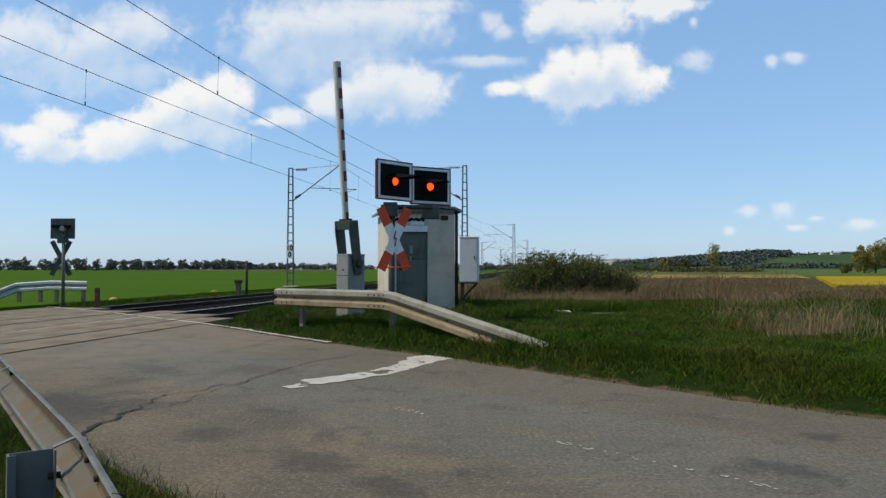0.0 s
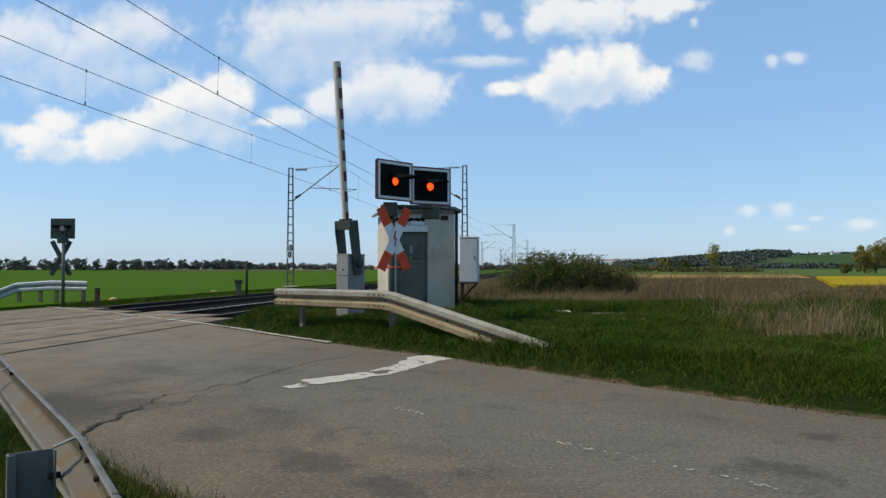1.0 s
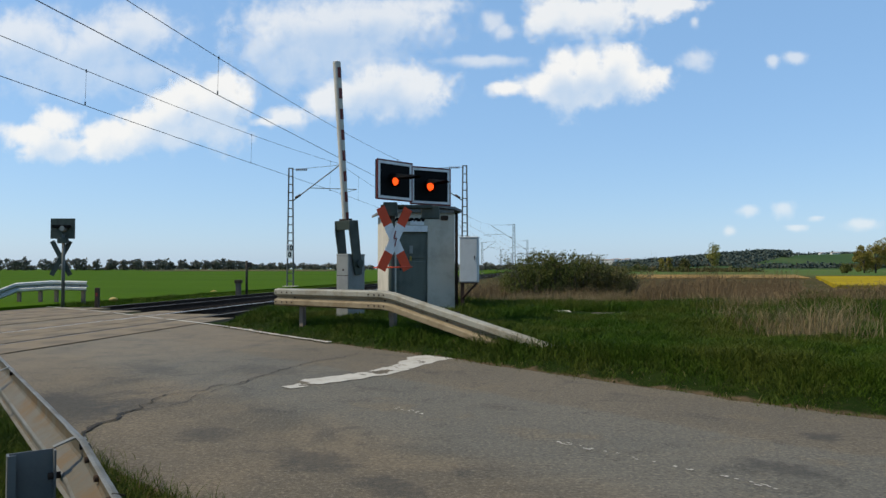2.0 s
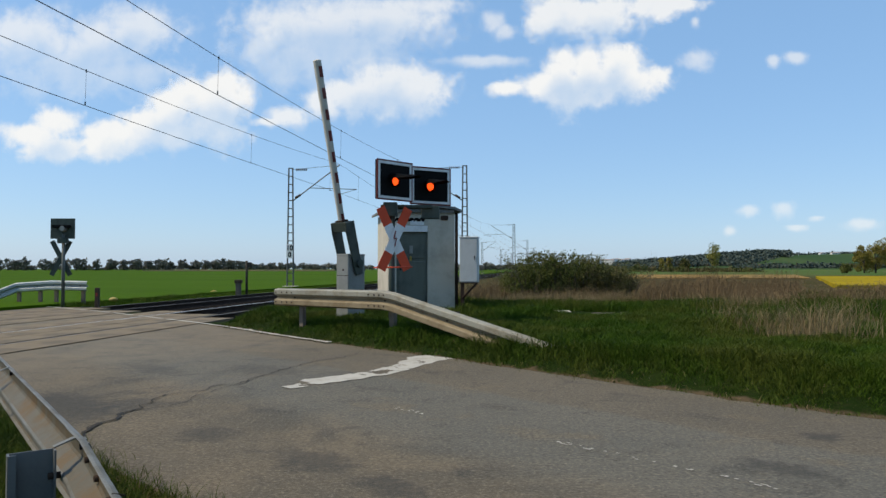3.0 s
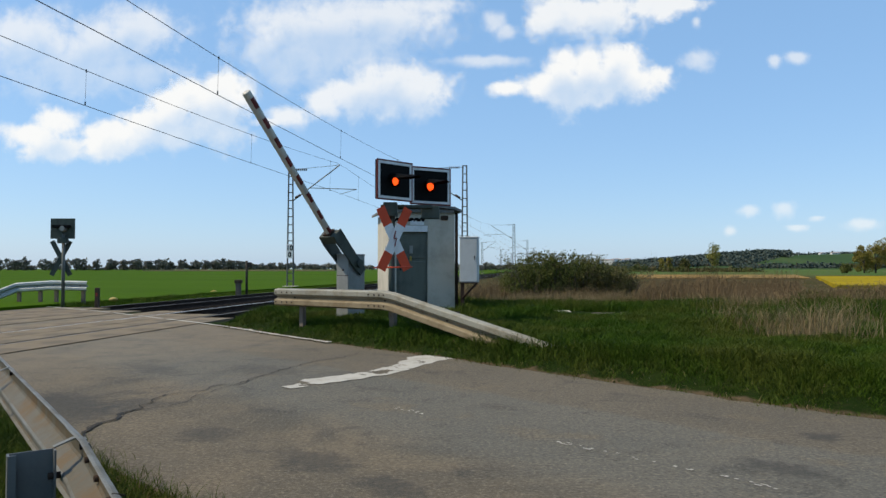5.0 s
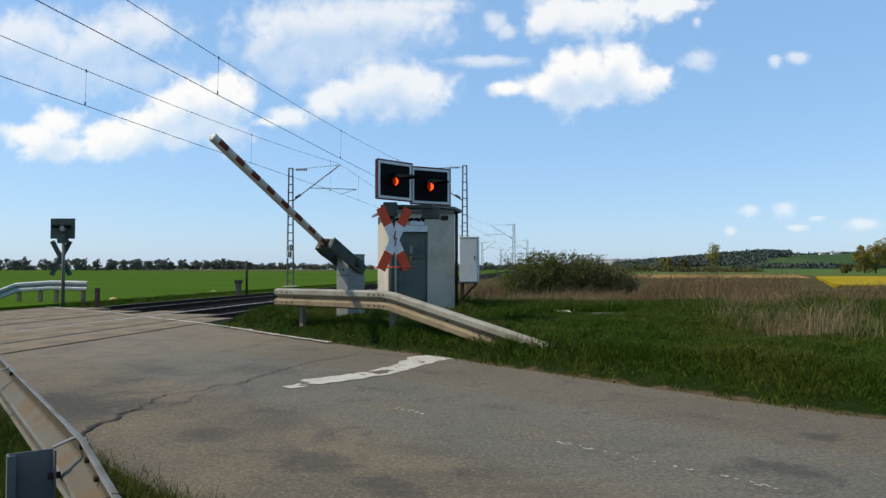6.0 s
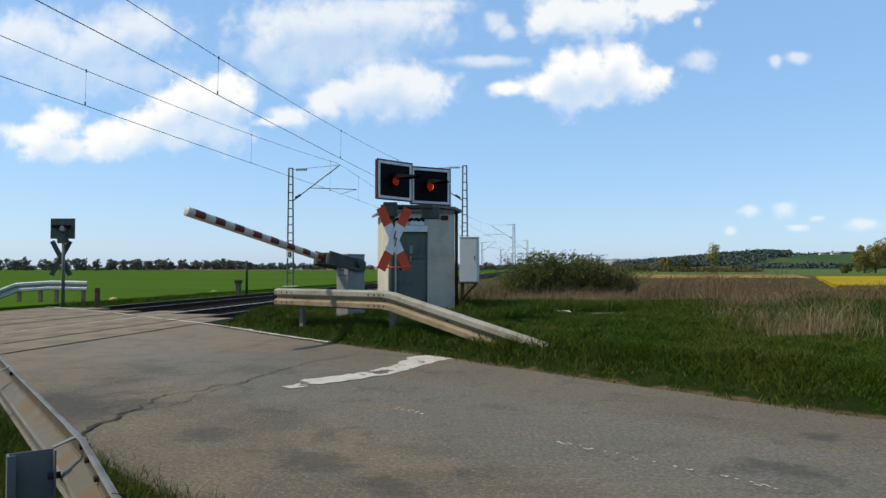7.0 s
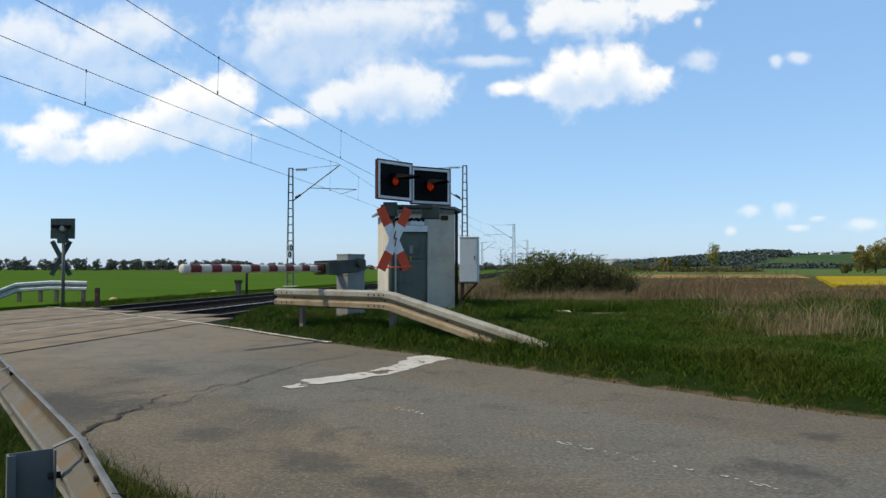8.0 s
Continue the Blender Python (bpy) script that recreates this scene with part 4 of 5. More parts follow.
def lumps(rng, centre, spread, lump_r, n_lumps, per_lump):
    """Points on a handful of lumps inside an ellipsoid: a crown with gaps."""
    out = []
    for _ in range(n_lumps):
        d = rng.normal(size=3)
        d = d / np.linalg.norm(d) * rng.uniform(0.15, 1.0) ** 0.5
        c = np.array(centre) + d * np.array(spread)
        p = rng.normal(size=(per_lump, 3))
        p = p / np.linalg.norm(p, axis=1, keepdims=True) * (rng.uniform(0.3, 1.0, (per_lump, 1)) ** 0.5)
        out.append(c + p * lump_r * rng.uniform(0.6, 1.2))
    return np.concatenate(out)


def trunk_mesh(base, top_z, r, rng, limbs=4, spread=0.8):
    bm = bmesh.new()
    base = Vector(base)
    mid = base + Vector((rng.uniform(-0.1, 0.1), 0, (top_z - base.z) * 0.55))
    add_rod(bm, base - Vector((0, 0, 0.2)), mid, r, r * 0.65, 7)
    for k in range(limbs):
        ang = k * math.tau / limbs + rng.uniform(-0.4, 0.4)
        start = base.lerp(mid, rng.uniform(0.5, 1.0))
        end = mid + Vector((math.cos(ang) * spread, math.sin(ang) * spread, (top_z - mid.z) * rng.uniform(0.35, 0.9)))
        add_rod(bm, start, end, r * 0.45, r * 0.12, 5)
    add_rod(bm, mid, Vector((mid.x, mid.y, top_z)), r * 0.65, r * 0.12, 6)
    return bm


def field(name, corners, z, material, label):
    """A crop stand: a low block with its own side faces."""
    bm = bmesh.new()
    top = [bm.verts.new((x, y, z)) for x, y in corners]
    low = [bm.verts.new((x, y, -0.6)) for x, y in corners]
    bm.faces.new(top)
    k = len(top)
    for i in range(k):
        bm.faces.new((top[i], low[i], low[(i + 1) % k], top[(i + 1) % k]))
    bmesh.ops.recalc_face_normals(bm, faces=bm.faces)
    return tagged(mesh_object(name, bm, material), label, "field", kind="structure")


def crop(name, a, b, c, fine=2.0, broad=0.02, stretch=(1, 1, 1)):
    n = Nodes(name)
    col = n.mix(n.ramp(n.noise(broad, 4, 0.6, stretch), 0.35, 0.68), a, b)
    col = n.mix(n.ramp(n.noise(fine, 5, 0.7), 0.5, 0.75, 0, 0.6), col, c)
    n.bump(n.noise(fine * 2, 4), 0.8, 0.1)
    return n.done(col, 0.9, 0, 0.02)


YOUNG_WHEAT = crop("young_wheat", (0.045, 0.092, 0.002), (0.034, 0.074, 0.002), (0.062, 0.103, 0.006), 0.8, 0.05, (0.25, 1, 1))
STUBBLE = crop("bare_strip", (0.26, 0.20, 0.11), (0.20, 0.17, 0.09), (0.30, 0.25, 0.15), 0.4, 0.02)
OCHRE = crop("dry_meadow", (0.30, 0.17, 0.055), (0.20, 0.14, 0.05), (0.34, 0.24, 0.10), 0.8, 0.06)
RAPE = crop("flowering_rape", (0.30, 0.215, 0.008), (0.22, 0.17, 0.010), (0.12, 0.13, 0.012), 1.6, 0.15)

a, b, c, d = track(-160, 14.95), track(560, 14.95), track(560, 470), track(-160, 470)
field("crop_field", [(a.x, a.y), (b.x, b.y), (c.x, c.y), (d.x, d.y)], 0.085, YOUNG_WHEAT, "bright green field of young cereal beyond the tracks")
field("stubble_field", [(-135, 330), (-52, 330), (-62, 440), (-160, 440)], 0.50, STUBBLE, "pale bare strip at the far edge of the green field")
field("dry_meadow", [(15.5, 64), (31, 62), (46, 96), (23.5, 98)], 0.38, OCHRE, "ochre dry meadow strip")
field("rape_field", [(16.6, 31), (70, 31), (95, 70), (35.5, 70)], 0.46, RAPE, "yellow flowering rape field")

# half-bare trees, lightened in the colour to stand for distance haze
HAZED_WOOD_FAR = leafy("hazed_far_wood_leaves", (0.11, 0.118, 0.098), (0.185, 0.180, 0.140), (0.14, 0.138, 0.115))
# hill trees and hedges: haze painted in as a paler leaf colour
HAZED_WOOD_HILL = leafy("hazed_hill_wood_leaves", (0.054, 0.070, 0.058), (0.062, 0.080, 0.064), (0.056, 0.073, 0.060))
SHRUB_OLIVE = leafy("olive_shrub_leaves", (0.060, 0.075, 0.018), (0.10, 0.105, 0.028), (0.075, 0.065, 0.025))
SPRING_LEAF = leafy("spring_leaves", (0.22, 0.21, 0.04), (0.28, 0.26, 0.06), (0.17, 0.17, 0.04))
BROWN_LEAF = leafy("brownish_leaves", (0.18, 0.155, 0.028), (0.23, 0.195, 0.04), (0.16, 0.12, 0.032))
BRAMBLE = leafy("bramble_leaves", (0.062, 0.078, 0.016), (0.130, 0.142, 0.036), (0.115, 0.100, 0.038))
BARK = weathered("bark", (0.075, 0.06, 0.045), (0.035, 0.03, 0.024), 0.9, 0, 2, 0.6, 0.5)


def build_far_woods():
    pts = []
    trunks = []
    x = -420.0
    while x < 80:
        gap = 0.12 if x > -150 else 0.03
        if RNG.uniform() > gap:
            y = 500 + RNG.uniform(-12, 12) + 0.04 * x
            h = RNG.uniform(6.2, 9.6) * (0.62 if x > -130 else 1.0) * (1.1 if x < -260 else 1.0)
            w = RNG.uniform(1.8, 3.0)
            pts.append(lumps(RNG, (x, y, h * 0.56), (w * 1.15, w, h * 0.30), 1.1, 15, 26))
            trunks.append(((x, y, -0.2), (x, y, h * 0.7)))
        if RNG.uniform() < 0.97 and (x < -110 or RNG.uniform() < 0.75):
            pts.append(lumps(RNG, (x + RNG.uniform(-2, 2), 505, 1.9), (3.0, 2, 1.5), 1.0, 14, 20))
        x += RNG.uniform(1.6, 4.6)
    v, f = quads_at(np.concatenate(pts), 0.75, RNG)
    ob = raw_mesh("far_woods", v, f, HAZED_WOOD_FAR)
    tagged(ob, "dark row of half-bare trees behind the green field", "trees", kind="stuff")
    bm = bmesh.new()
    for p, q in trunks:
        add_rod(bm, p, q, 0.3, 0.12, 5)
    part("trunk_row", bm, BARK, ob, "dark bare trunks")


build_far_woods()


def ridge(a):
    return np.interp(a, [-0.05, 0.06, 0.14, 0.20, 0.243, 0.30, 0.36, 0.43, 0.462, 0.48, 0.53, 0.60, 0.70, 0.90], [0, 1, 4, 8, 10, 17, 25, 34, 33, 30, 32, 34, 34, 10]) * 1.0


def hill_height(x, y):
    a = x / y
    d = np.hypot(x * 0.5, y)
    rise = smooth(820, 1600, d)
    fall = 1 - 0.5 * smooth(1750, 2600, d)
    return ridge(a) * (0.32 * rise + 0.68 * rise ** 2) * fall * (d / 1600) ** 0.15


def build_hill():
    aa, yy = np.meshgrid(np.linspace(-0.05, 0.9, 110), np.linspace(800, 2700, 60))
    xx = aa * yy
    zz = hill_height(xx, yy) - 0.6 + 0.4
    verts = np.stack([xx, yy, zz], -1).reshape(-1, 3)
    i = (np.arange(59)[:, None] * 110 + np.arange(109)[None, :]).ravel()
    mat = crop("hill_fields", (0.030, 0.060, 0.022), (0.055, 0.085, 0.030), (0.035, 0.055, 0.022), 0.02, 0.004, (1, 0.25, 1))
    ob = raw_mesh("hill", verts, np.stack([i, i + 1, i + 111, i + 110], -1), mat, True)
    tagged(ob, "low green hill with fields on the horizon", "hill", kind="structure")
    # the wood on its brow
    k = 5200
    a = RNG.uniform(0.235, 0.472, k)
    y = RNG.uniform(1120, 1680, k)
    keep = (y > 1120 + 220 * smooth(0.40, 0.47, a)) & (RNG.uniform(size=k) < 0.4 + 0.6 * smooth(0.24, 0.27, a))
    a, y = a[keep], y[keep]
    c = np.stack([a * y, y, hill_height(a * y, y) + RNG.uniform(0, 5.5, len(a))], -1)
    pts = np.repeat(c, 7, axis=0) + RNG.normal(size=(len(c) * 7, 3)) * (3.2, 3.2, 1.6)
    v, f = quads_at(pts, 4.0, RNG)
    tagged(raw_mesh("hill_wood", v, f, HAZED_WOOD_HILL), "dark wood covering the brow of the hill", "trees", kind="stuff")
    # hedges and rows further along
    pts = []
    for lo, hi, y0, dens in ((0.475, 0.62, 1640, 260), (0.40, 0.66, 1000, 300), (0.14, 0.30, 900, 140), (0.06, 0.2, 1300, 120)):
        for _ in range(dens):
            a = RNG.uniform(lo, hi)
            y = y0 + RNG.uniform(-20, 20)
            pts.append(np.array([a * y, y, hill_height(a * y, y) + RNG.uniform(0, 4)]) + RNG.normal(size=(10, 3)) * (4, 3, 1.7))
    v, f = quads_at(np.concatenate(pts), 3.0, RNG)
    tagged(raw_mesh("hedge_rows", v, f, HAZED_WOOD_HILL), "dark hedge rows across the far fields", "hedge", kind="stuff")


build_hill()

HOUSE_WHITE = weathered("render_white", (0.70, 0.68, 0.64), (0.55, 0.53, 0.50), 0.8, 0, 0.2, 0.4)
TILE_RED = weathered("roof_tile_far", (0.30, 0.25, 0.22), (0.22, 0.19, 0.17), 0.8, 0, 0.3, 0.5)


def build_house(a, y, w, d, h, turn, category="house"):
    x = a * y
    z = float(hill_height(np.array(x), np.array(y)))
    top = thing("house", pose(x, y, z, 0, 0, turn), "small white house with a tiled gable roof in the far town", category, "houses of the far town")
    part("wall", box((0, 0, h / 2 - 1), (w, d, h + 2)), HOUSE_WHITE, top)
    bm = bmesh.new()
    v = [bm.verts.new(p) for p in ((-w / 2 - 0.4, -d / 2 - 0.5, h), (w / 2 + 0.4, -d / 2 - 0.5, h), (w / 2 + 0.4, d / 2 + 0.5, h), (-w / 2 - 0.4, d / 2 + 0.5, h), (-w / 2 - 0.4, 0, h + d * 0.22), (w / 2 + 0.4, 0, h + d * 0.22))]
    for f in ((0, 1, 5, 4), (2, 3, 4, 5), (0, 4, 3), (1, 2, 5), (0, 3, 2, 1)):
        bm.faces.new([v[i] for i in f])
    part("roof", bm, TILE_RED, top, "tiled gable roof")
    for k in (-0.28, 0.0, 0.28):
        part("window", box((k * w, -d / 2 - 0.02, h * 0.55), (1.2, 0.08, 1.4)), BLACK_BOARD, top)


for k in range(17):
    build_house(0.193 + 0.0037 * k + RNG.uniform(-0.001, 0.001), RNG.uniform(1480, 1600), RNG.uniform(9, 15), RNG.uniform(7, 9), RNG.uniform(7.0, 11.5), RNG.uniform(-30, 30))
for a, y in ((0.516, 1500), (0.532, 1480), (0.536, 1500)):
    build_house(a, y, 12, 7, 2.5, 8)


def build_tree(x, y, tall, crown_r, material, label, density=26, leaf=0.34, low=0.25):
    g = float(height(np.array(x), np.array(y)))
    top = thing("tree", pose(x, y, g), label, "tree")
    part("trunk", trunk_mesh((0, 0, 0), tall * 0.9, tall * 0.028, RNG, 6, crown_r * 0.7), BARK, top, "brown tapered trunk with limbs")
    mid = (low + 1) / 2 * tall
    pts = lumps(RNG, (0, 0, mid), (crown_r, crown_r, tall * (1 - low) / 2), crown_r * 0.42, 26, density)
    v, f = quads_at(pts, leaf, RNG)
    ob = raw_mesh("crown", v, f, material)
    ob.parent = top


build_tree(81, 221, 9.0, 2.5, SPRING_LEAF, "slim tree with thin yellow-green spring leaves", 90, 0.26, 0.16)
build_tree(72.5, 221, 3.6, 1.6, SHRUB_OLIVE, "small round olive-green tree", 90, 0.26, 0.05)
build_tree(69.0, 224, 4.4, 1.2, BROWN_LEAF, "thin half-bare tree by the hedge", 16, 0.36, 0.2)
build_tree(66.2, 222, 4.7, 1.1, BROWN_LEAF, "thin half-bare tree by the hedge", 14, 0.36, 0.2)
build_tree(86.0, 150, 5.6, 2.0, BROWN_LEAF, "olive-brown tree in new leaf at the field's edge", 170, 0.20, 0.02)
build_tree(89.5, 152, 6.6, 2.3, BROWN_LEAF, "tall olive-brown tree in new leaf", 190, 0.20, 0.02)
build_tree(93.5, 153, 7.2, 2.6, BROWN_LEAF, "tall olive-brown tree in new leaf", 190, 0.20, 0.02)
build_tree(97.5, 156, 6.4, 2.6, BROWN_LEAF, "broad olive-brown tree in new leaf", 190, 0.20, 0.02)
build_tree(82.4, 150, 1.9, 1.1, SHRUB_OLIVE, "small yellow-green bush in the meadow", 40, 0.3, 0.0)


def build_shrubs():
    pts = []
    for _ in range(64):
        a = RNG.uniform(0.185, 0.43)
        y = RNG.uniform(205, 260)
        h = RNG.uniform(1.2, 2.9) * (1.0 if a < 0.34 else 0.45)
        pts.append(lumps(RNG, (a * y, y, h * 0.5), (1.7, 1.2, h * 0.45), 0.8, 8, 18))
    v, f = quads_at(np.concatenate(pts), 0.45, RNG)
    tagged(raw_mesh("hedge", v, f, SHRUB_OLIVE), "uneven olive-green hedge across the meadow", "hedge", kind="stuff")


build_shrubs()


def build_bramble():
    top = thing("bramble_bush", pose(4.0, 22.6, 0.27), "dark tangled bramble bush with bare dead stems", "bush")
    pts = []
    for cx, cz, rx, rz, k in ((-1.0, 0.80, 0.75, 0.60, 20), (0.1, 0.80, 0.9, 0.55, 22), (1.1, 0.56, 0.9, 0.42, 16), (-0.2, 0.45, 1.7, 0.40, 26), (1.5, 0.34, 0.5, 0.26, 8), (-1.8, 0.42, 0.5, 0.34, 7)):
        pts.append(lumps(RNG, (cx, 0, cz), (rx, 0.8, rz), 0.13, k * 9, 48))
        pts.append(np.array([cx, 0, cz]) + np.clip(RNG.normal(size=(k * 120, 3)), -1.5, 1.5) * (rx * 0.6, 0.5, rz * 0.6))
    bm = bmesh.new()
    for _ in range(250):
        x = RNG.uniform(-2.0, 1.9)
        lean = Vector((RNG.uniform(-0.8, 0.8), RNG.uniform(-0.4, 0.4), 0))
        h = RNG.uniform(0.8, 1.62) * (1.0 - 0.20 * abs(x + 0.5) / 2) * (0.9 if x > 0.6 else 1.0)
        a = Vector((x, RNG.uniform(-0.6, 0.6), -0.1))
        b = a + lean * 0.4 + Vector((0, 0, h * 0.7))
        c = a + lean * 1.1 + Vector((0, 0, h))
        add_rod(bm, a, b, 0.009, 0.006, 4, False)
        add_rod(bm, b, c, 0.006, 0.003, 4, False)
        if RNG.uniform() < 0.5:
            add_rod(bm, b, b + Vector((RNG.uniform(-0.3, 0.3), 0, RNG.uniform(0.1, 0.35))), 0.005, 0.002, 4, False)
        t = RNG.uniform(0, 1, (26, 1))
        pts.append(np.array(b) * (1 - t) + np.array(c) * t + RNG.normal(size=(26, 3)) * 0.045)
    v, f = quads_at(np.concatenate(pts), 0.034, RNG)
    leaves = raw_mesh("foliage", v, f, BRAMBLE)
    leaves.parent = top
    part("stem_tangle", bm, BARK, top, "bare brown stems")


build_bramble()


# ---- grass and weeds ----
def blades(x, y, z, length, width, lean, rng):
    """Bent tapered blades: three triangles each."""
    k = len(x)
    ang = rng.uniform(0, math.tau, k)
    side = np.stack([np.cos(ang), np.sin(ang), np.zeros(k)], -1) * (width / 2)[:, None]
    la = rng.uniform(0, math.tau, k)
    off = np.stack([np.cos(la), np.sin(la), np.zeros(k)], -1) * (length * lean)[:, None]
    base = np.stack([x, y, z], -1)
    up = np.zeros((k, 3))
    up[:, 2] = length
    m = base + up * 0.55 + off * 0.3
    t = base + up * 0.97 + off
    v = np.stack([base - side, base + side, m - side * 0.7, m + side * 0.7, t], 1).reshape(-1, 3)
    i = np.arange(k) * 5
    f = np.concatenate([np.stack([i, i + 1, i + 3], -1), np.stack([i, i + 3, i + 2], -1), np.stack([i + 2, i + 3, i + 4], -1)])
    return v, f


GRASS = leafy("verge_grass", (0.015, 0.039, 0.002), (0.048, 0.088, 0.005), (0.064, 0.076, 0.011))
FIELD_GRASS = leafy("field_edge_grass", (0.036, 0.075, 0.003), (0.056, 0.100, 0.005), (0.066, 0.090, 0.010))
STRAW = leafy("dry_straw", (0.17, 0.125, 0.058), (0.30, 0.235, 0.135), (0.14, 0.10, 0.046), 0.75)
WEED = leafy("dead_weed_stems", (0.085, 0.052, 0.027), (0.27, 0.195, 0.105), (0.125, 0.088, 0.045), 0.8)


def patchy(x, y, s, seed):
    return 0.5 + 0.5 * np.sin(x * s + seed) * np.sin(y * s * 1.3 + seed * 2) * 0.6 + 0.2 * np.sin(x * s * 2.7 - y * s * 1.9 + seed)


def build_verge_grass():
    k = 680000
    # nearer ground gets more blades
    y = 4.5 + 17.5 * RNG.uniform(size=k) ** 1.35
    x = y * RNG.uniform(-0.34, 0.68, k)
    u, n = to_track(x, y)
    r, e = to_lane(x, y)
    rag = edge_right(r) + 0.01 + 0.05 * patchy(x, y, 3.1, 1.0) + 0.05 * patchy(x, y, 7.7, 2.0) + 0.1 * RNG.normal(size=k)
    far_in = (n > 6.7) | ((n > 5.9) & (e > 8.5) & (RNG.uniform(size=k) < 0.5))
    hut = (np.abs(u - 16.3) < 1.25) & (n > 1.9) & (n < 3.85)
    slab = (np.abs(x - 2.75) < 1.05) & (np.abs(y - 14.75 + 0.1 * (x - 2.75)) < 0.5)
    keep = (e > rag) & ~far_in & ~hut & ~slab & (y < 18.6 + 0.8 * patchy(x, y, 0.9, 3.0))
    keep &= RNG.uniform(size=k) < 0.55 + 0.45 * smooth(0.0, 0.4, e - rag)
    x, y, e, rag = x[keep], y[keep], e[keep], rag[keep]
    z = height(x, y) - 0.01
    tuft = patchy(x, y, 1.1, 0.4) * 0.7 + patchy(x, y, 3.3, 2.2) * 0.6 + 0.25 * patchy(x, y, 7.0, 1.2)
    r, e = to_lane(x, y)
    rank = smooth(0.30, 0.05, np.abs(e - 7.05)) * smooth(3.2, 4.2, r) * smooth(9.5, 8.0, r)       # left unmown along the rail
    length = (0.026 + 0.072 * tuft ** 2.0 + 0.03 * rank) * RNG.uniform(0.5, 1.45, len(x)) * (0.6 + 0.4 * smooth(0, 0.6, e - rag)) * (1 + 0.4 * smooth(11, 17, y))
    v, f = blades(x, y, z, length, 0.0046 + 0.00042 * y, RNG.uniform(0.2, 1.3, len(x)), RNG)
    tagged(raw_mesh("verge_grass", v, f, GRASS), "dark green uneven verge grass beside the road", "grass", kind="stuff")
    # dead straw mixed into it
    k = 26000
    y = 5.0 + 14.5 * RNG.uniform(size=k) ** 1.1
    x = y * RNG.uniform(-0.3, 0.68, k)
    u, n = to_track(x, y)
    r, e = to_lane(x, y)
    p = 0.12 + 0.75 * smooth(0.5, 0.0, e - edge_right(r) - 0.15) + 0.5 * smooth(0.75, 1.05, patchy(x, y, 0.8, 5.0))
    hut = (np.abs(u - 16.3) < 1.25) & (n > 1.9) & (n < 3.85)
    keep = (e > edge_right(r) + 0.02) & (n < 6.6) & ~hut & (RNG.uniform(size=k) < p)
    x, y = x[keep], y[keep]
    v, f = blades(x, y, height(x, y) - 0.01, RNG.uniform(0.02, 0.075, len(x)), np.full(len(x), 0.0045), RNG.uniform(0.4, 1.4, len(x)), RNG)
    tagged(raw_mesh("dead_grass", v, f, STRAW), "pale dead blades along the verge edge", "grass", kind="stuff")


def build_side_grass():
    # by the near guard rail
    k = 100000
    y = RNG.uniform(0.9, 6.5, k)
    x = y * RNG.uniform(-0.66, -0.18, k)
    r, e = to_lane(x, y)
    keep = (e < edge_left(r) - 0.04 + 0.08 * RNG.normal(size=k)) & (np.hypot(x, y) > 1.1)
    x, y = x[keep], y[keep]
    v, f = blades(x, y, height(x, y) - 0.01, RNG.uniform(0.03, 0.115, len(x)), np.full(len(x), 0.0045), RNG.uniform(0.3, 1.1, len(x)), RNG)
    tagged(raw_mesh("verge_grass", v, f, GRASS), "green grass under the near guard rail", "grass", kind="stuff")
    # beyond the tracks
    k = 30000
    u = RNG.uniform(12, 60, k)
    n = RNG.uniform(14.35, 15.0, k)
    x, y = 0.146 * u - 0.989 * n, 0.989 * u + 0.146 * n
    r, e = to_lane(x, y)
    keep = e > edge_right(r) + 0.25 - 0.012 * np.clip(r - 22, 0, 99) ** 2
    x, y = x[keep], y[keep]
    v, f = blades(x, y, height(x, y) - 0.02, RNG.uniform(0.02, 0.09, len(x)) * (1 + 1.4 * smooth(-9.5, -11.0, x)), np.full(len(x), 0.012), RNG.uniform(0.3, 1.0, len(x)), RNG)
    tagged(raw_mesh("trackside_grass", v, f, FIELD_GRASS), "rough green grass beyond the tracks", "grass", kind="stuff")


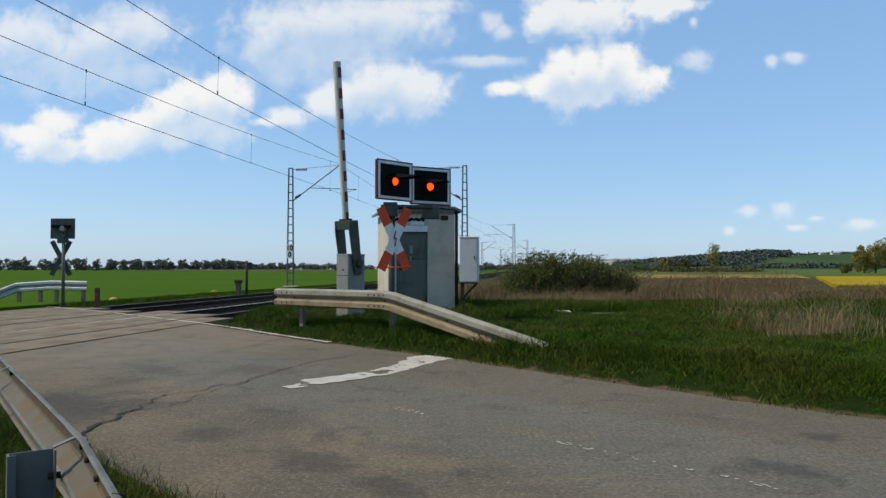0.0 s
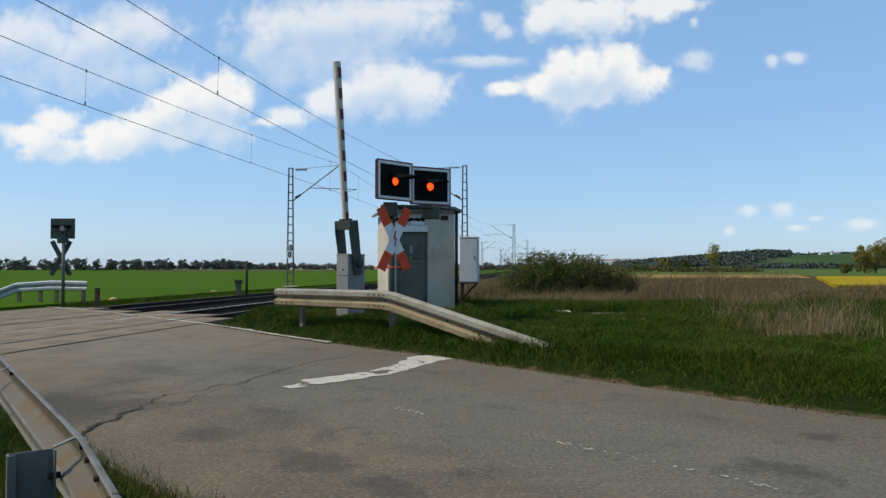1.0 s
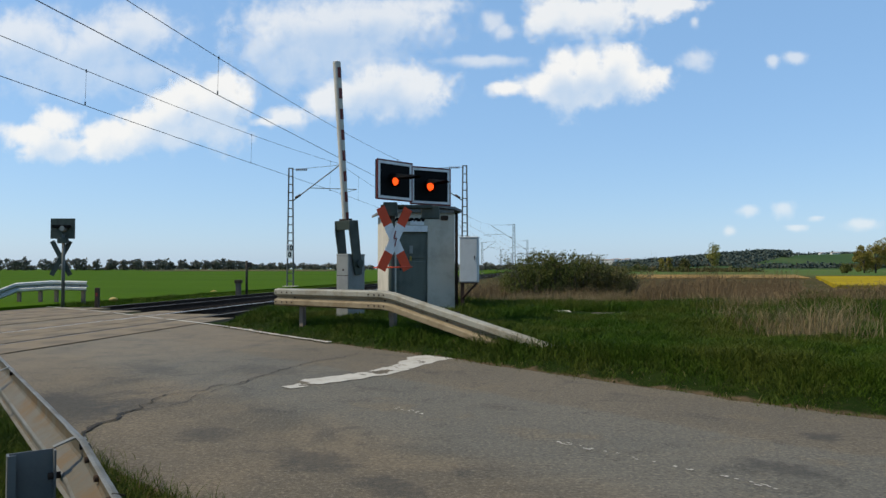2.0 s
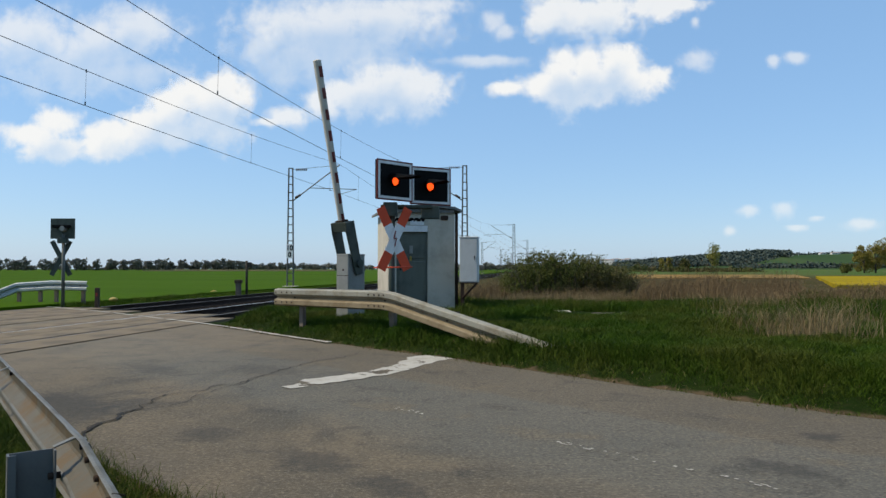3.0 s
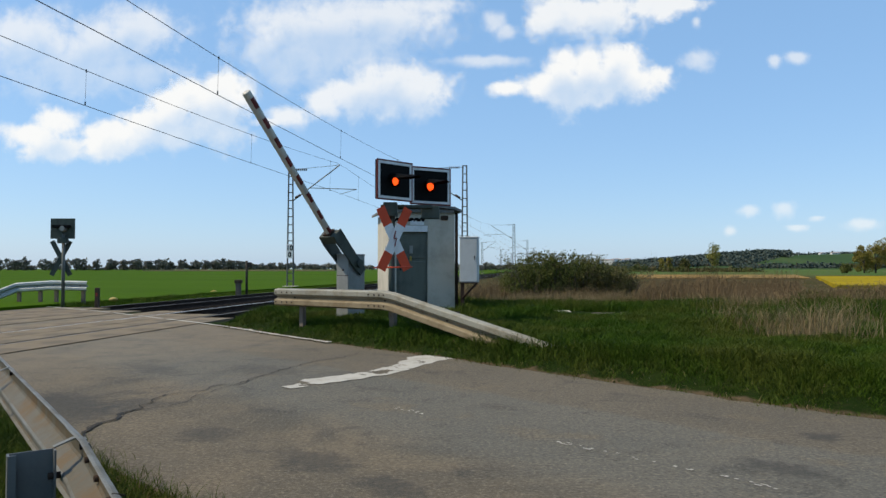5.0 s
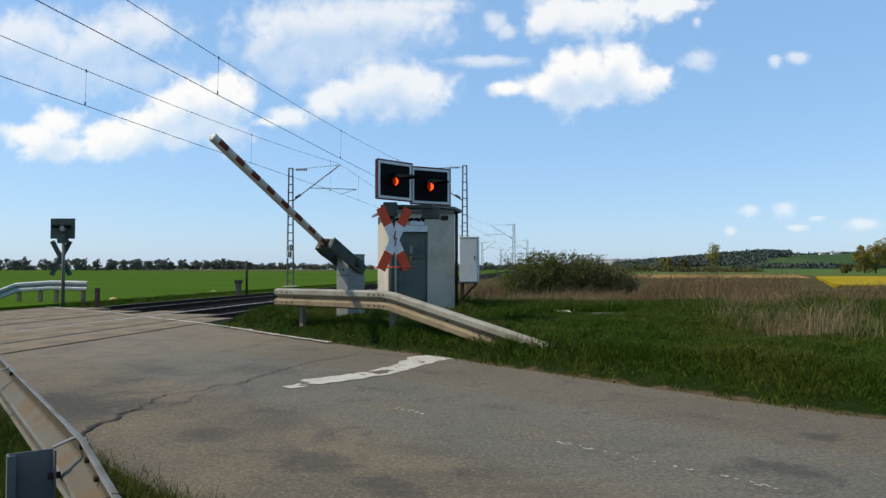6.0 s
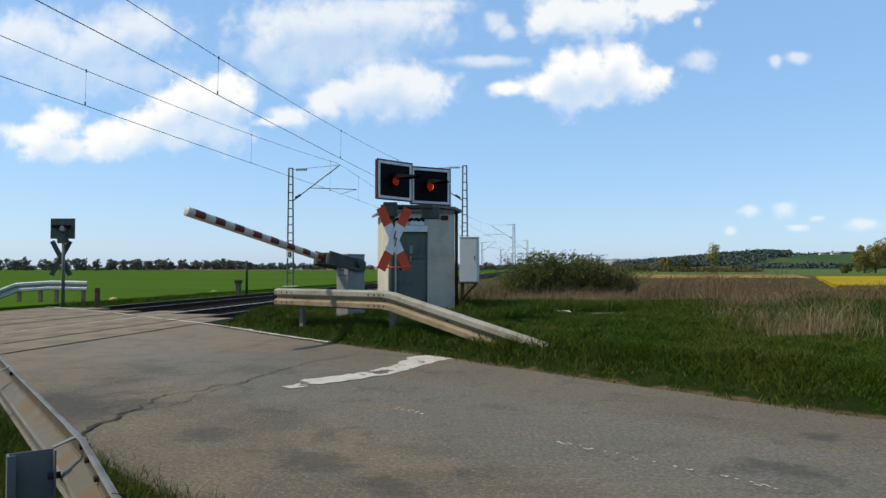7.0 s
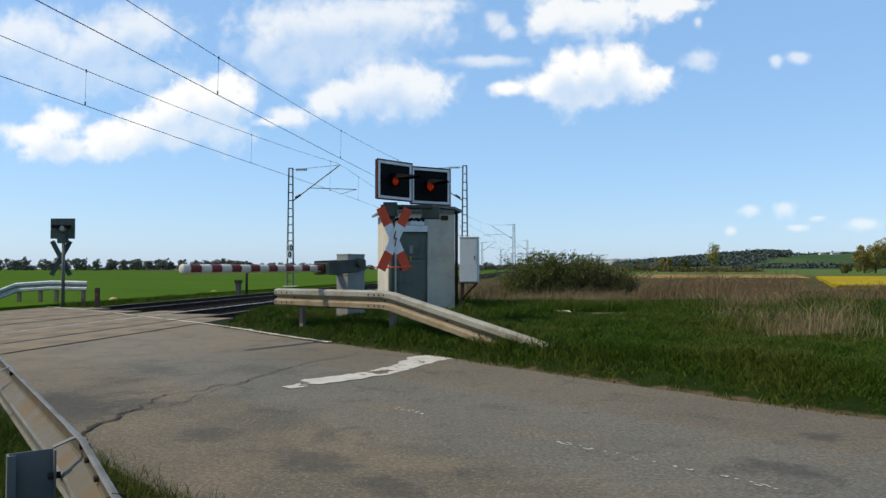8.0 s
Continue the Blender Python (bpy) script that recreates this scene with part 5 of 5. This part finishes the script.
def build_weeds():
    k = 3600
    cy = 9.2 + 16.0 * RNG.uniform(size=k) ** 0.8
    cx = cy * RNG.uniform(0.03, 0.72, k)
    u, n = to_track(cx, cy)
    near = 17.3 - 5.0 * smooth(0.34, 0.48, cx / cy)
    front = near + 4.2 * (patchy(cx, cy, 0.75, 0.7) - 0.5) + RNG.exponential(0.9, k)
    thin = (0.03 + 0.97 * smooth(14.5, 18.5, cy)) * (0.35 + 0.65 * smooth(0.3, 0.6, patchy(cx, cy, 1.3, 2.1)))
    before_bush = (np.abs(cx / cy * 22.6 - 4.0) < 2.2) & (cy < 23.4)
    keep = (cy > front) & (RNG.uniform(size=k) < thin) & (n < 4.9) & ~((cx < 2.6) & (cy < 20)) & ~(before_bush & (RNG.uniform(size=k) < 0.6))
    cx, cy, before_bush = cx[keep], cy[keep], before_bush[keep]
    h = (0.22 + 0.50 * RNG.uniform(size=len(cx)) ** 1.6 + 0.30 * smooth(0.35, 0.85, patchy(cx, cy, 0.8, 1.4))) * (1 - 0.42 * smooth(0.46, 0.51, cx / cy)) * (0.8 + 0.2 * smooth(2, 6, cx))
    h *= (1 - 0.35 * smooth(17, 13, cy)) * (0.62 + 0.6 * smooth(0.25, 0.8, patchy(cx, cy, 0.42, 3.3))) * np.where(before_bush, 0.42, 1.0)
    m = 22
    x = np.repeat(cx, m) + RNG.normal(size=len(cx) * m) * 0.15
    y = np.repeat(cy, m) + RNG.normal(size=len(cx) * m) * 0.15
    tall = np.repeat(h, m) * RNG.uniform(0.40, 1.15, len(x)) * np.where(RNG.uniform(size=len(x)) < 0.07, 1.45, 1.0)
    v, f = blades(x, y, height(x, y) - 0.02, tall, RNG.uniform(0.006, 0.013, len(x)), RNG.uniform(0.03, 0.38, len(x)), RNG)
    some = RNG.uniform(size=len(x)) < 0.35
    top = np.stack([x, y, height(x, y) + tall * 0.86], -1)[some]
    pts = np.repeat(top, 5, axis=0) + RNG.normal(size=(len(top) * 5, 3)) * (0.022, 0.022, 0.075)
    v2, f2 = quads_at(pts, 0.024, RNG, 0.0, 0.8)
    tri = np.concatenate([f2[:, [0, 1, 2]], f2[:, [0, 2, 3]]]) + len(v)
    tagged(raw_mesh("dead_weeds", np.concatenate([v, v2]), np.concatenate([f, tri]), WEED), "reddish-brown dead weed stems with seed heads", "weeds", kind="stuff")
    # pale dry grass in clumps before and between them
    spots = []
    for _ in range(210):
        a = RNG.uniform(0.06, 0.68)
        yy = 17.6 - 6.6 * float(smooth(0.34, 0.48, a)) + RNG.normal() * 0.9 + RNG.uniform(0, 4.0)
        if yy > 15.5 or RNG.uniform() < 0.05:
            spots.append((yy * a, yy, RNG.uniform(0.15, 0.42), RNG.uniform(0.16, 0.44)))
    spots += [(4.65, 9.3, 0.30, 0.54), (4.95, 9.6, 0.30, 0.62), (4.35, 10.0, 0.26, 0.34), (5.25, 9.5, 0.22, 0.34), (4.9, 10.7, 0.3, 0.36), (5.7, 10.4, 0.26, 0.36), (4.5, 11.3, 0.3, 0.3), (6.6, 11.6, 0.3, 0.38), (5.6, 12.6, 0.3, 0.36),
              (4.8, 9.5, 0.34, 0.60), (5.05, 9.9, 0.30, 0.5), (4.55, 9.7, 0.25, 0.45), (5.3, 10.9, 0.3, 0.45), (6.2, 12.2, 0.35, 0.45), (5.1, 12.9, 0.4, 0.4), (7.3, 13.2, 0.35, 0.45)]
    xs, ys, hs = [], [], []
    for cx, cy, rr, hh in spots:
        m = int(110 * rr / 0.3)
        xs.append(cx + RNG.normal(size=m) * rr * 0.75)
        ys.append(cy + RNG.normal(size=m) * rr * 0.75)
        hs.append(hh * RNG.uniform(0.3, 1.1, m))
    x, y, h = np.concatenate(xs), np.concatenate(ys), np.concatenate(hs)
    v, f = blades(x, y, height(x, y) - 0.02, h, np.full(len(x), 0.006), RNG.uniform(0.15, 1.0, len(x)), RNG)
    tagged(raw_mesh("straw_clumps", v, f, STRAW), "pale dry grass clumps among the weeds", "grass", kind="stuff")
    # rank green growth along the front of the weeds and under the rape field
    k = 60000
    y = 11.0 + 11.0 * RNG.uniform(size=k)
    a = RNG.uniform(0.04, 0.70, k)
    x = y * a
    u, n = to_track(x, y)
    line = 17.0 - 4.0 * smooth(0.34, 0.48, a)
    p = smooth(1.6, 0.2, np.abs(y - line)) + 0.75 * smooth(0.45, 0.50, a) * (y > line)
    clump = patchy(x, y, 1.7, 0.9) * 0.6 + patchy(x, y, 4.3, 1.9) * 0.5
    keep = (n < 4.6) & (RNG.uniform(size=k) < p * smooth(0.25, 0.6, clump)) & ~((np.abs(x - 2.75) < 1.3) & (y < 16.2)) & ~((np.abs(u - 16.6) < 1.6) & (n > 1.4))
    x, y, clump, a = x[keep], y[keep], clump[keep], a[keep]
    v, f = blades(x, y, height(x, y) - 0.02, (0.06 + 0.26 * clump ** 2 + 0.10 * smooth(0.46, 0.5, a)) * RNG.uniform(0.5, 1.3, len(x)), np.full(len(x), 0.011), RNG.uniform(0.15, 0.8, len(x)), RNG)
    tagged(raw_mesh("rank_growth", v, f, GRASS), "rank dark green growth at the foot of the weeds", "grass", kind="stuff")
    # green undergrowth through the weeds
    k = 90000
    y = 15.0 + 9.5 * RNG.uniform(size=k) ** 1.2
    x = y * RNG.uniform(0.02, 0.70, k)
    u, n = to_track(x, y)
    keep = (n < 5.2) & (RNG.uniform(size=k) < 0.1 + 0.5 * smooth(0.3, 0.7, patchy(x, y, 0.5, 4.0)) + 0.6 * smooth(18.5, 16.5, y))
    keep &= ~((np.abs(u - 16.6) < 1.4) & (n > 1.9)) & ~((np.abs(x - 2.75) < 1.1) & (y < 15.4))
    x, y = x[keep], y[keep]
    v, f = blades(x, y, height(x, y) - 0.02, RNG.uniform(0.08, 0.32, len(x)) * (1 - 0.55 * smooth(16.8, 18.2, y)) * (0.8 + 0.2 * smooth(4, 8, x)), np.full(len(x), 0.010), RNG.uniform(0.1, 0.6, len(x)), RNG)
    tagged(raw_mesh("undergrowth", v, f, GRASS), "green undergrowth between the dead weeds", "grass", kind="stuff")


build_verge_grass()
build_side_grass()
build_weeds()


# ---- small things by the line ----
def build_small():

    top = thing("marker_post", pose(-10.2, 21.7, 0.05), "short brown wooden marker post with a red reflector", "post")
    part("shaft", box((0, 0, 0.24), (0.12, 0.10, 0.60), None, 0.012), BROWN_WOOD, top)
    part("reflector", box((0, -0.052, 0.34), (0.05, 0.008, 0.10)), DARK_RED, top)
    top = thing("concrete_post", pose(-9.46, 34, 0.0), "short brown concrete cable post with a dark head", "post")
    part("shaft", box((0, 0, 0.24), (0.24, 0.16, 0.64), None, 0.02), POST_BROWN, top)
    part("head", box((0, 0, 0.56), (0.33, 0.22, 0.17), None, 0.025), BROWN_WOOD, top, "dark weathered head")
    top = thing("signal_pole", pose(-9.08, 34.0, 0.0), "thin dark pole with a small box on top", "pole")
    part("pole", rod((0, 0, -0.1), (0, 0, 1.52), 0.062, 0.055, 10), TARRED, top)
    part("box", box((0.12, 0, 1.34), (0.17, 0.14, 0.22), None, 0.015), TARRED, top)
    for x, y, s in ((-11.3, 25.2, 0.15), (-10.6, 34.0, 0.14)):
        bm = bmesh.new()
        bmesh.ops.create_icosphere(bm, subdivisions=2, radius=s)
        for v in bm.verts:
            v.co *= 1 + 0.25 * noise.noise(v.co * 6 + Vector((x, y, 0)))
            v.co.z *= 0.5
        ob = mesh_object("yellow_marker", bm, YELLOW_CAP, True)
        ob.matrix_world = pose(x, y, 0.09)
        tagged(ob, "weathered yellow marker stone in the grass", "marker", "yellow markers")
    for x, y, size, turn in ((2.12, 15.0, (0.95, 0.34, 0.16), -4), (3.15, 14.8, (1.10, 0.62, 0.14), -9)):
        g = float(height(np.array(x), np.array(y)))
        slab = mesh_object("concrete_slab", box((0, 0, 0), size, None, 0.02), CONCRETE if y > 14.9 else POST_BROWN)
        slab.matrix_world = pose(x, y, g - (0.035 if y > 14.9 else 0.05), 1.0, 0, turn)
        tagged(slab, "old concrete cable duct slab lying in the grass" if y > 14.9 else "dark weathered duct cover sunk in the grass", "slab")


build_small()


# ---- clouds: far sheets of thin vapour ----
def cloud_material(name, lo, hi, rough):
    n = Nodes(name)
    n.t.nodes.remove(n.bsdf)
    def read(key):
        at = n.t.nodes.new("ShaderNodeAttribute")
        at.attribute_name = key
        return at.outputs["Fac"]
    thick = read("thick")
    broad, fine = n.noise(0.0062, 5, 0.55, None, 0.25), n.noise(0.022, 4, 0.55)
    d = n.math("ADD", thick, n.math("MULTIPLY", n.math("SUBTRACT", broad, 0.5), rough))
    d = n.math("ADD", d, n.math("MULTIPLY", n.math("SUBTRACT", fine, 0.5), rough * 0.3))
    dens = n.math("MULTIPLY", n.ramp(d, lo, hi), n.ramp(thick, 0.01, 0.30))
    dens = n.math("MULTIPLY", dens, n.math("MULTIPLY", read("soft"), n.ramp(read("depth"), 0.2, 0.75, 1.0, 0.7)))
    # the sheet glows: sunlit white and shaded grey-blue are put into its colour
    em = n.t.nodes.new("ShaderNodeEmission")
    shade_tone = n.math("ADD", read("depth"), n.math("MULTIPLY", n.math("SUBTRACT", n.noise(0.009, 4, 0.5), 0.5), 1.1))
    col = n.mix(n.ramp(shade_tone, 0.10, 1.0), (0.97, 0.965, 0.94), (0.68, 0.78, 0.89))
    n.put(em.inputs["Color"], col)
    em.inputs["Strength"].default_value = 0.97
    tr = n.t.nodes.new("ShaderNodeBsdfTransparent")
    mx = n.t.nodes.new("ShaderNodeMixShader")
    n.put(mx.inputs[0], dens)
    n.put(mx.inputs[1], tr.outputs[0])
    n.put(mx.inputs[2], em.outputs[0])
    n.put(n.out.inputs["Surface"], mx.outputs[0])
    return n.mat


HEAP = cloud_material("heaped_vapour", 0.30, 1.12, 1.75)
VEIL = cloud_material("veil_vapour", 0.10, 1.25, 1.9)


def build_cloud(puffs, depth, soft, label):
    """A sheet of vapour, thick where its puffs are: (x, z, half width, half height)."""
    p = np.array(puffs, float)
    x0, x1 = (p[:, 0] - 2.4 * p[:, 2]).min(), (p[:, 0] + 2.4 * p[:, 2]).max()
    z0, z1 = (p[:, 1] - 3.0 * p[:, 3]).min(), (p[:, 1] + 2.4 * p[:, 3]).max()
    nx, nz = int((x1 - x0) / 12) + 2, int((z1 - z0) / 12) + 2
    xx, zz = np.meshgrid(np.linspace(x0, x1, nx), np.linspace(z0, z1, nz))
    thick = np.zeros_like(xx)
    for cx, cz, rx, rz in p:
        q = ((xx - cx) / rx) ** 2 + (np.where(zz > cz, (zz - cz) / rz, (zz - cz) / (rz * 1.7))) ** 2
        thick = np.maximum(thick, 1.15 * np.exp(-0.8 * q)) + 0.10 * np.exp(-0.8 * q)
    edge = smooth(x0, x0 + 60, xx) * smooth(x1, x1 - 60, xx) * smooth(z0, z0 + 60, zz) * smooth(z1, z1 - 60, zz)
    thick = thick * edge
    above = np.cumsum((thick * 12 / 110)[::-1], axis=0)[::-1] - 0.9      # vapour overhead in the same column, painted as shade lower down
    cxm, czm = (x0 + x1) / 2, (z0 + z1) / 2
    verts = np.stack([xx - cxm, np.zeros_like(xx), zz - czm], -1).reshape(-1, 3)
    i = (np.arange(nz - 1)[:, None] * nx + np.arange(nx - 1)[None, :]).ravel()
    ob = raw_mesh("cloud", verts, np.stack([i, i + 1, i + nx + 1, i + nx], -1), HEAP if soft > 0.75 else VEIL, True)
    for name, values in (("thick", thick), ("soft", np.full_like(thick, soft)), ("depth", np.clip(above * 0.6, 0, 1) * 0.7)):
        at = ob.data.attributes.new(name, "FLOAT", "POINT")
        at.data.foreach_set("value", values.ravel().astype(np.float32))
    ob.matrix_world = pose(cxm, depth, czm)
    tagged(ob, label, "cloud", "clouds in the sky", "structure")
    return ob, Vector((cxm, depth, czm))


CLOUDS = [
    (build_cloud([(-2010, 770, 120, 70), (-2130, 710, 180, 50), (-1720, 710, 180, 60), (-1540, 770, 150, 80), (-1420, 840, 130, 100), (-1310, 910, 130, 90), (-1160, 950, 150, 90), (-1060, 910, 90, 60), (-1220, 810, 200, 100), (-1420, 710, 260, 60), (-2010, 640, 260, 50), (-1740, 650, 320, 50), (-1130, 720, 130, 50)], 3800, 0.95, "white heaped cloud with bright upper edges"), 12),
    (build_cloud([(-2190, 1230, 260, 130), (-1810, 1200, 230, 120), (-2010, 1070, 320, 90), (-1620, 1300, 200, 100), (-1720, 1030, 350, 70)], 3830, 0.68, "thin veil of white cloud"), 16),
    (build_cloud([(-660, 1290, 380, 130), (-780, 1110, 220, 90), (-370, 1330, 350, 120), (-540, 1170, 290, 100), (-920, 1150, 130, 60), (-130, 1390, 200, 40)], 3820, 0.72, "broad soft veil of cloud"), 16),
    (build_cloud([(-280, 960, 220, 120), (-420, 920, 150, 80), (-110, 930, 160, 90), (-630, 870, 100, 70), (-780, 800, 130, 40), (-900, 760, 90, 20), (-510, 920, 120, 70)], 3760, 0.80, "soft white cloud with a ragged tail"), 12),
    (build_cloud([(610, 1070, 100, 80), (520, 960, 140, 60), (340, 940, 130, 30), (750, 1060, 110, 100), (900, 1110, 120, 80), (810, 990, 200, 80), (1020, 980, 150, 60), (1110, 1010, 70, 40), (640, 960, 160, 90), (720, 890, 160, 40)], 3780, 0.95, "heaped white cloud with a flat pale base"), 14),
    (build_cloud([(640, 1350, 190, 90), (810, 1360, 230, 90), (1050, 1380, 230, 50), (520, 1300, 110, 60), (1230, 1390, 120, 30)], 3810, 0.85, "white cloud bank high in the sky"), 20),
    (build_cloud([(250, 1320, 60, 40), (320, 1260, 50, 30), (220, 1100, 180, 20), (1330, 1110, 80, 40), (1320, 1310, 20, 20), (1730, 1100, 30, 20), (1850, 1120, 50, 20)], 3840, 0.55, "small torn scraps of white cloud"), 24),
    (build_cloud([(1610, 310, 50, 20), (1790, 330, 60, 30), (1850, 220, 50, 10), (2210, 240, 90, 20), (1500, 200, 30, 20), (1960, 270, 40, 10)], 3850, 0.5, "tiny low scraps of cloud"), 8),
]


# ---- what moves ----
def motions():
    rows = [(0.0, 84.8), (1.7, 84.8), (2.3, 84.6), (2.8, 79.7), (3.0, 76.7), (3.5, 69.5), (4.0, 62.6), (4.5, 55.4), (5.0, 48.1), (5.5, 40.5),
            (6.0, 32.1), (6.5, 23.2), (7.0, 12.9), (7.5, 3.6), (7.8, 0.2), (8.0, -0.2)]
    walk(BARRIER_ARM, [(t, pose(0, 0, PIVOT_Z, 0, -a, 0)) for t, a in rows])
    # the lamps flash about once a second: the lit half of the drum turns away
    turns = [(0.0, 0)]
    for off, on in ((0.10, 0.45), (1.07, 1.45), (2.05, 2.42), (3.02, 3.41), (4.01, 4.40), (5.00, 5.39), (5.93, 6.37), (6.90, 7.36), (7.90, 8.3)):
        turns += [(off, 0), (off + 0.07, 75), (off + 0.13, 150)]
        if on < 8:
            turns += [(on - 0.06, 150), (on, 75), (on + 0.07, 0)]
    turns = [(t, a) for t, a in turns if t < 8.0] + [(8.0, 150)]
    for lamp in (LEFT_LAMP, RIGHT_LAMP):
        place = lamp.matrix_basis.copy()
        walk(lamp, [(t, place @ pose(0, 0, 0, 0, 0, a)) for t, a in turns])
    for (cloud, place), drift in CLOUDS:
        walk(cloud, [(0.0, pose(*place)), (8.0, pose(place.x + drift, place.y, place.z))])


motions()
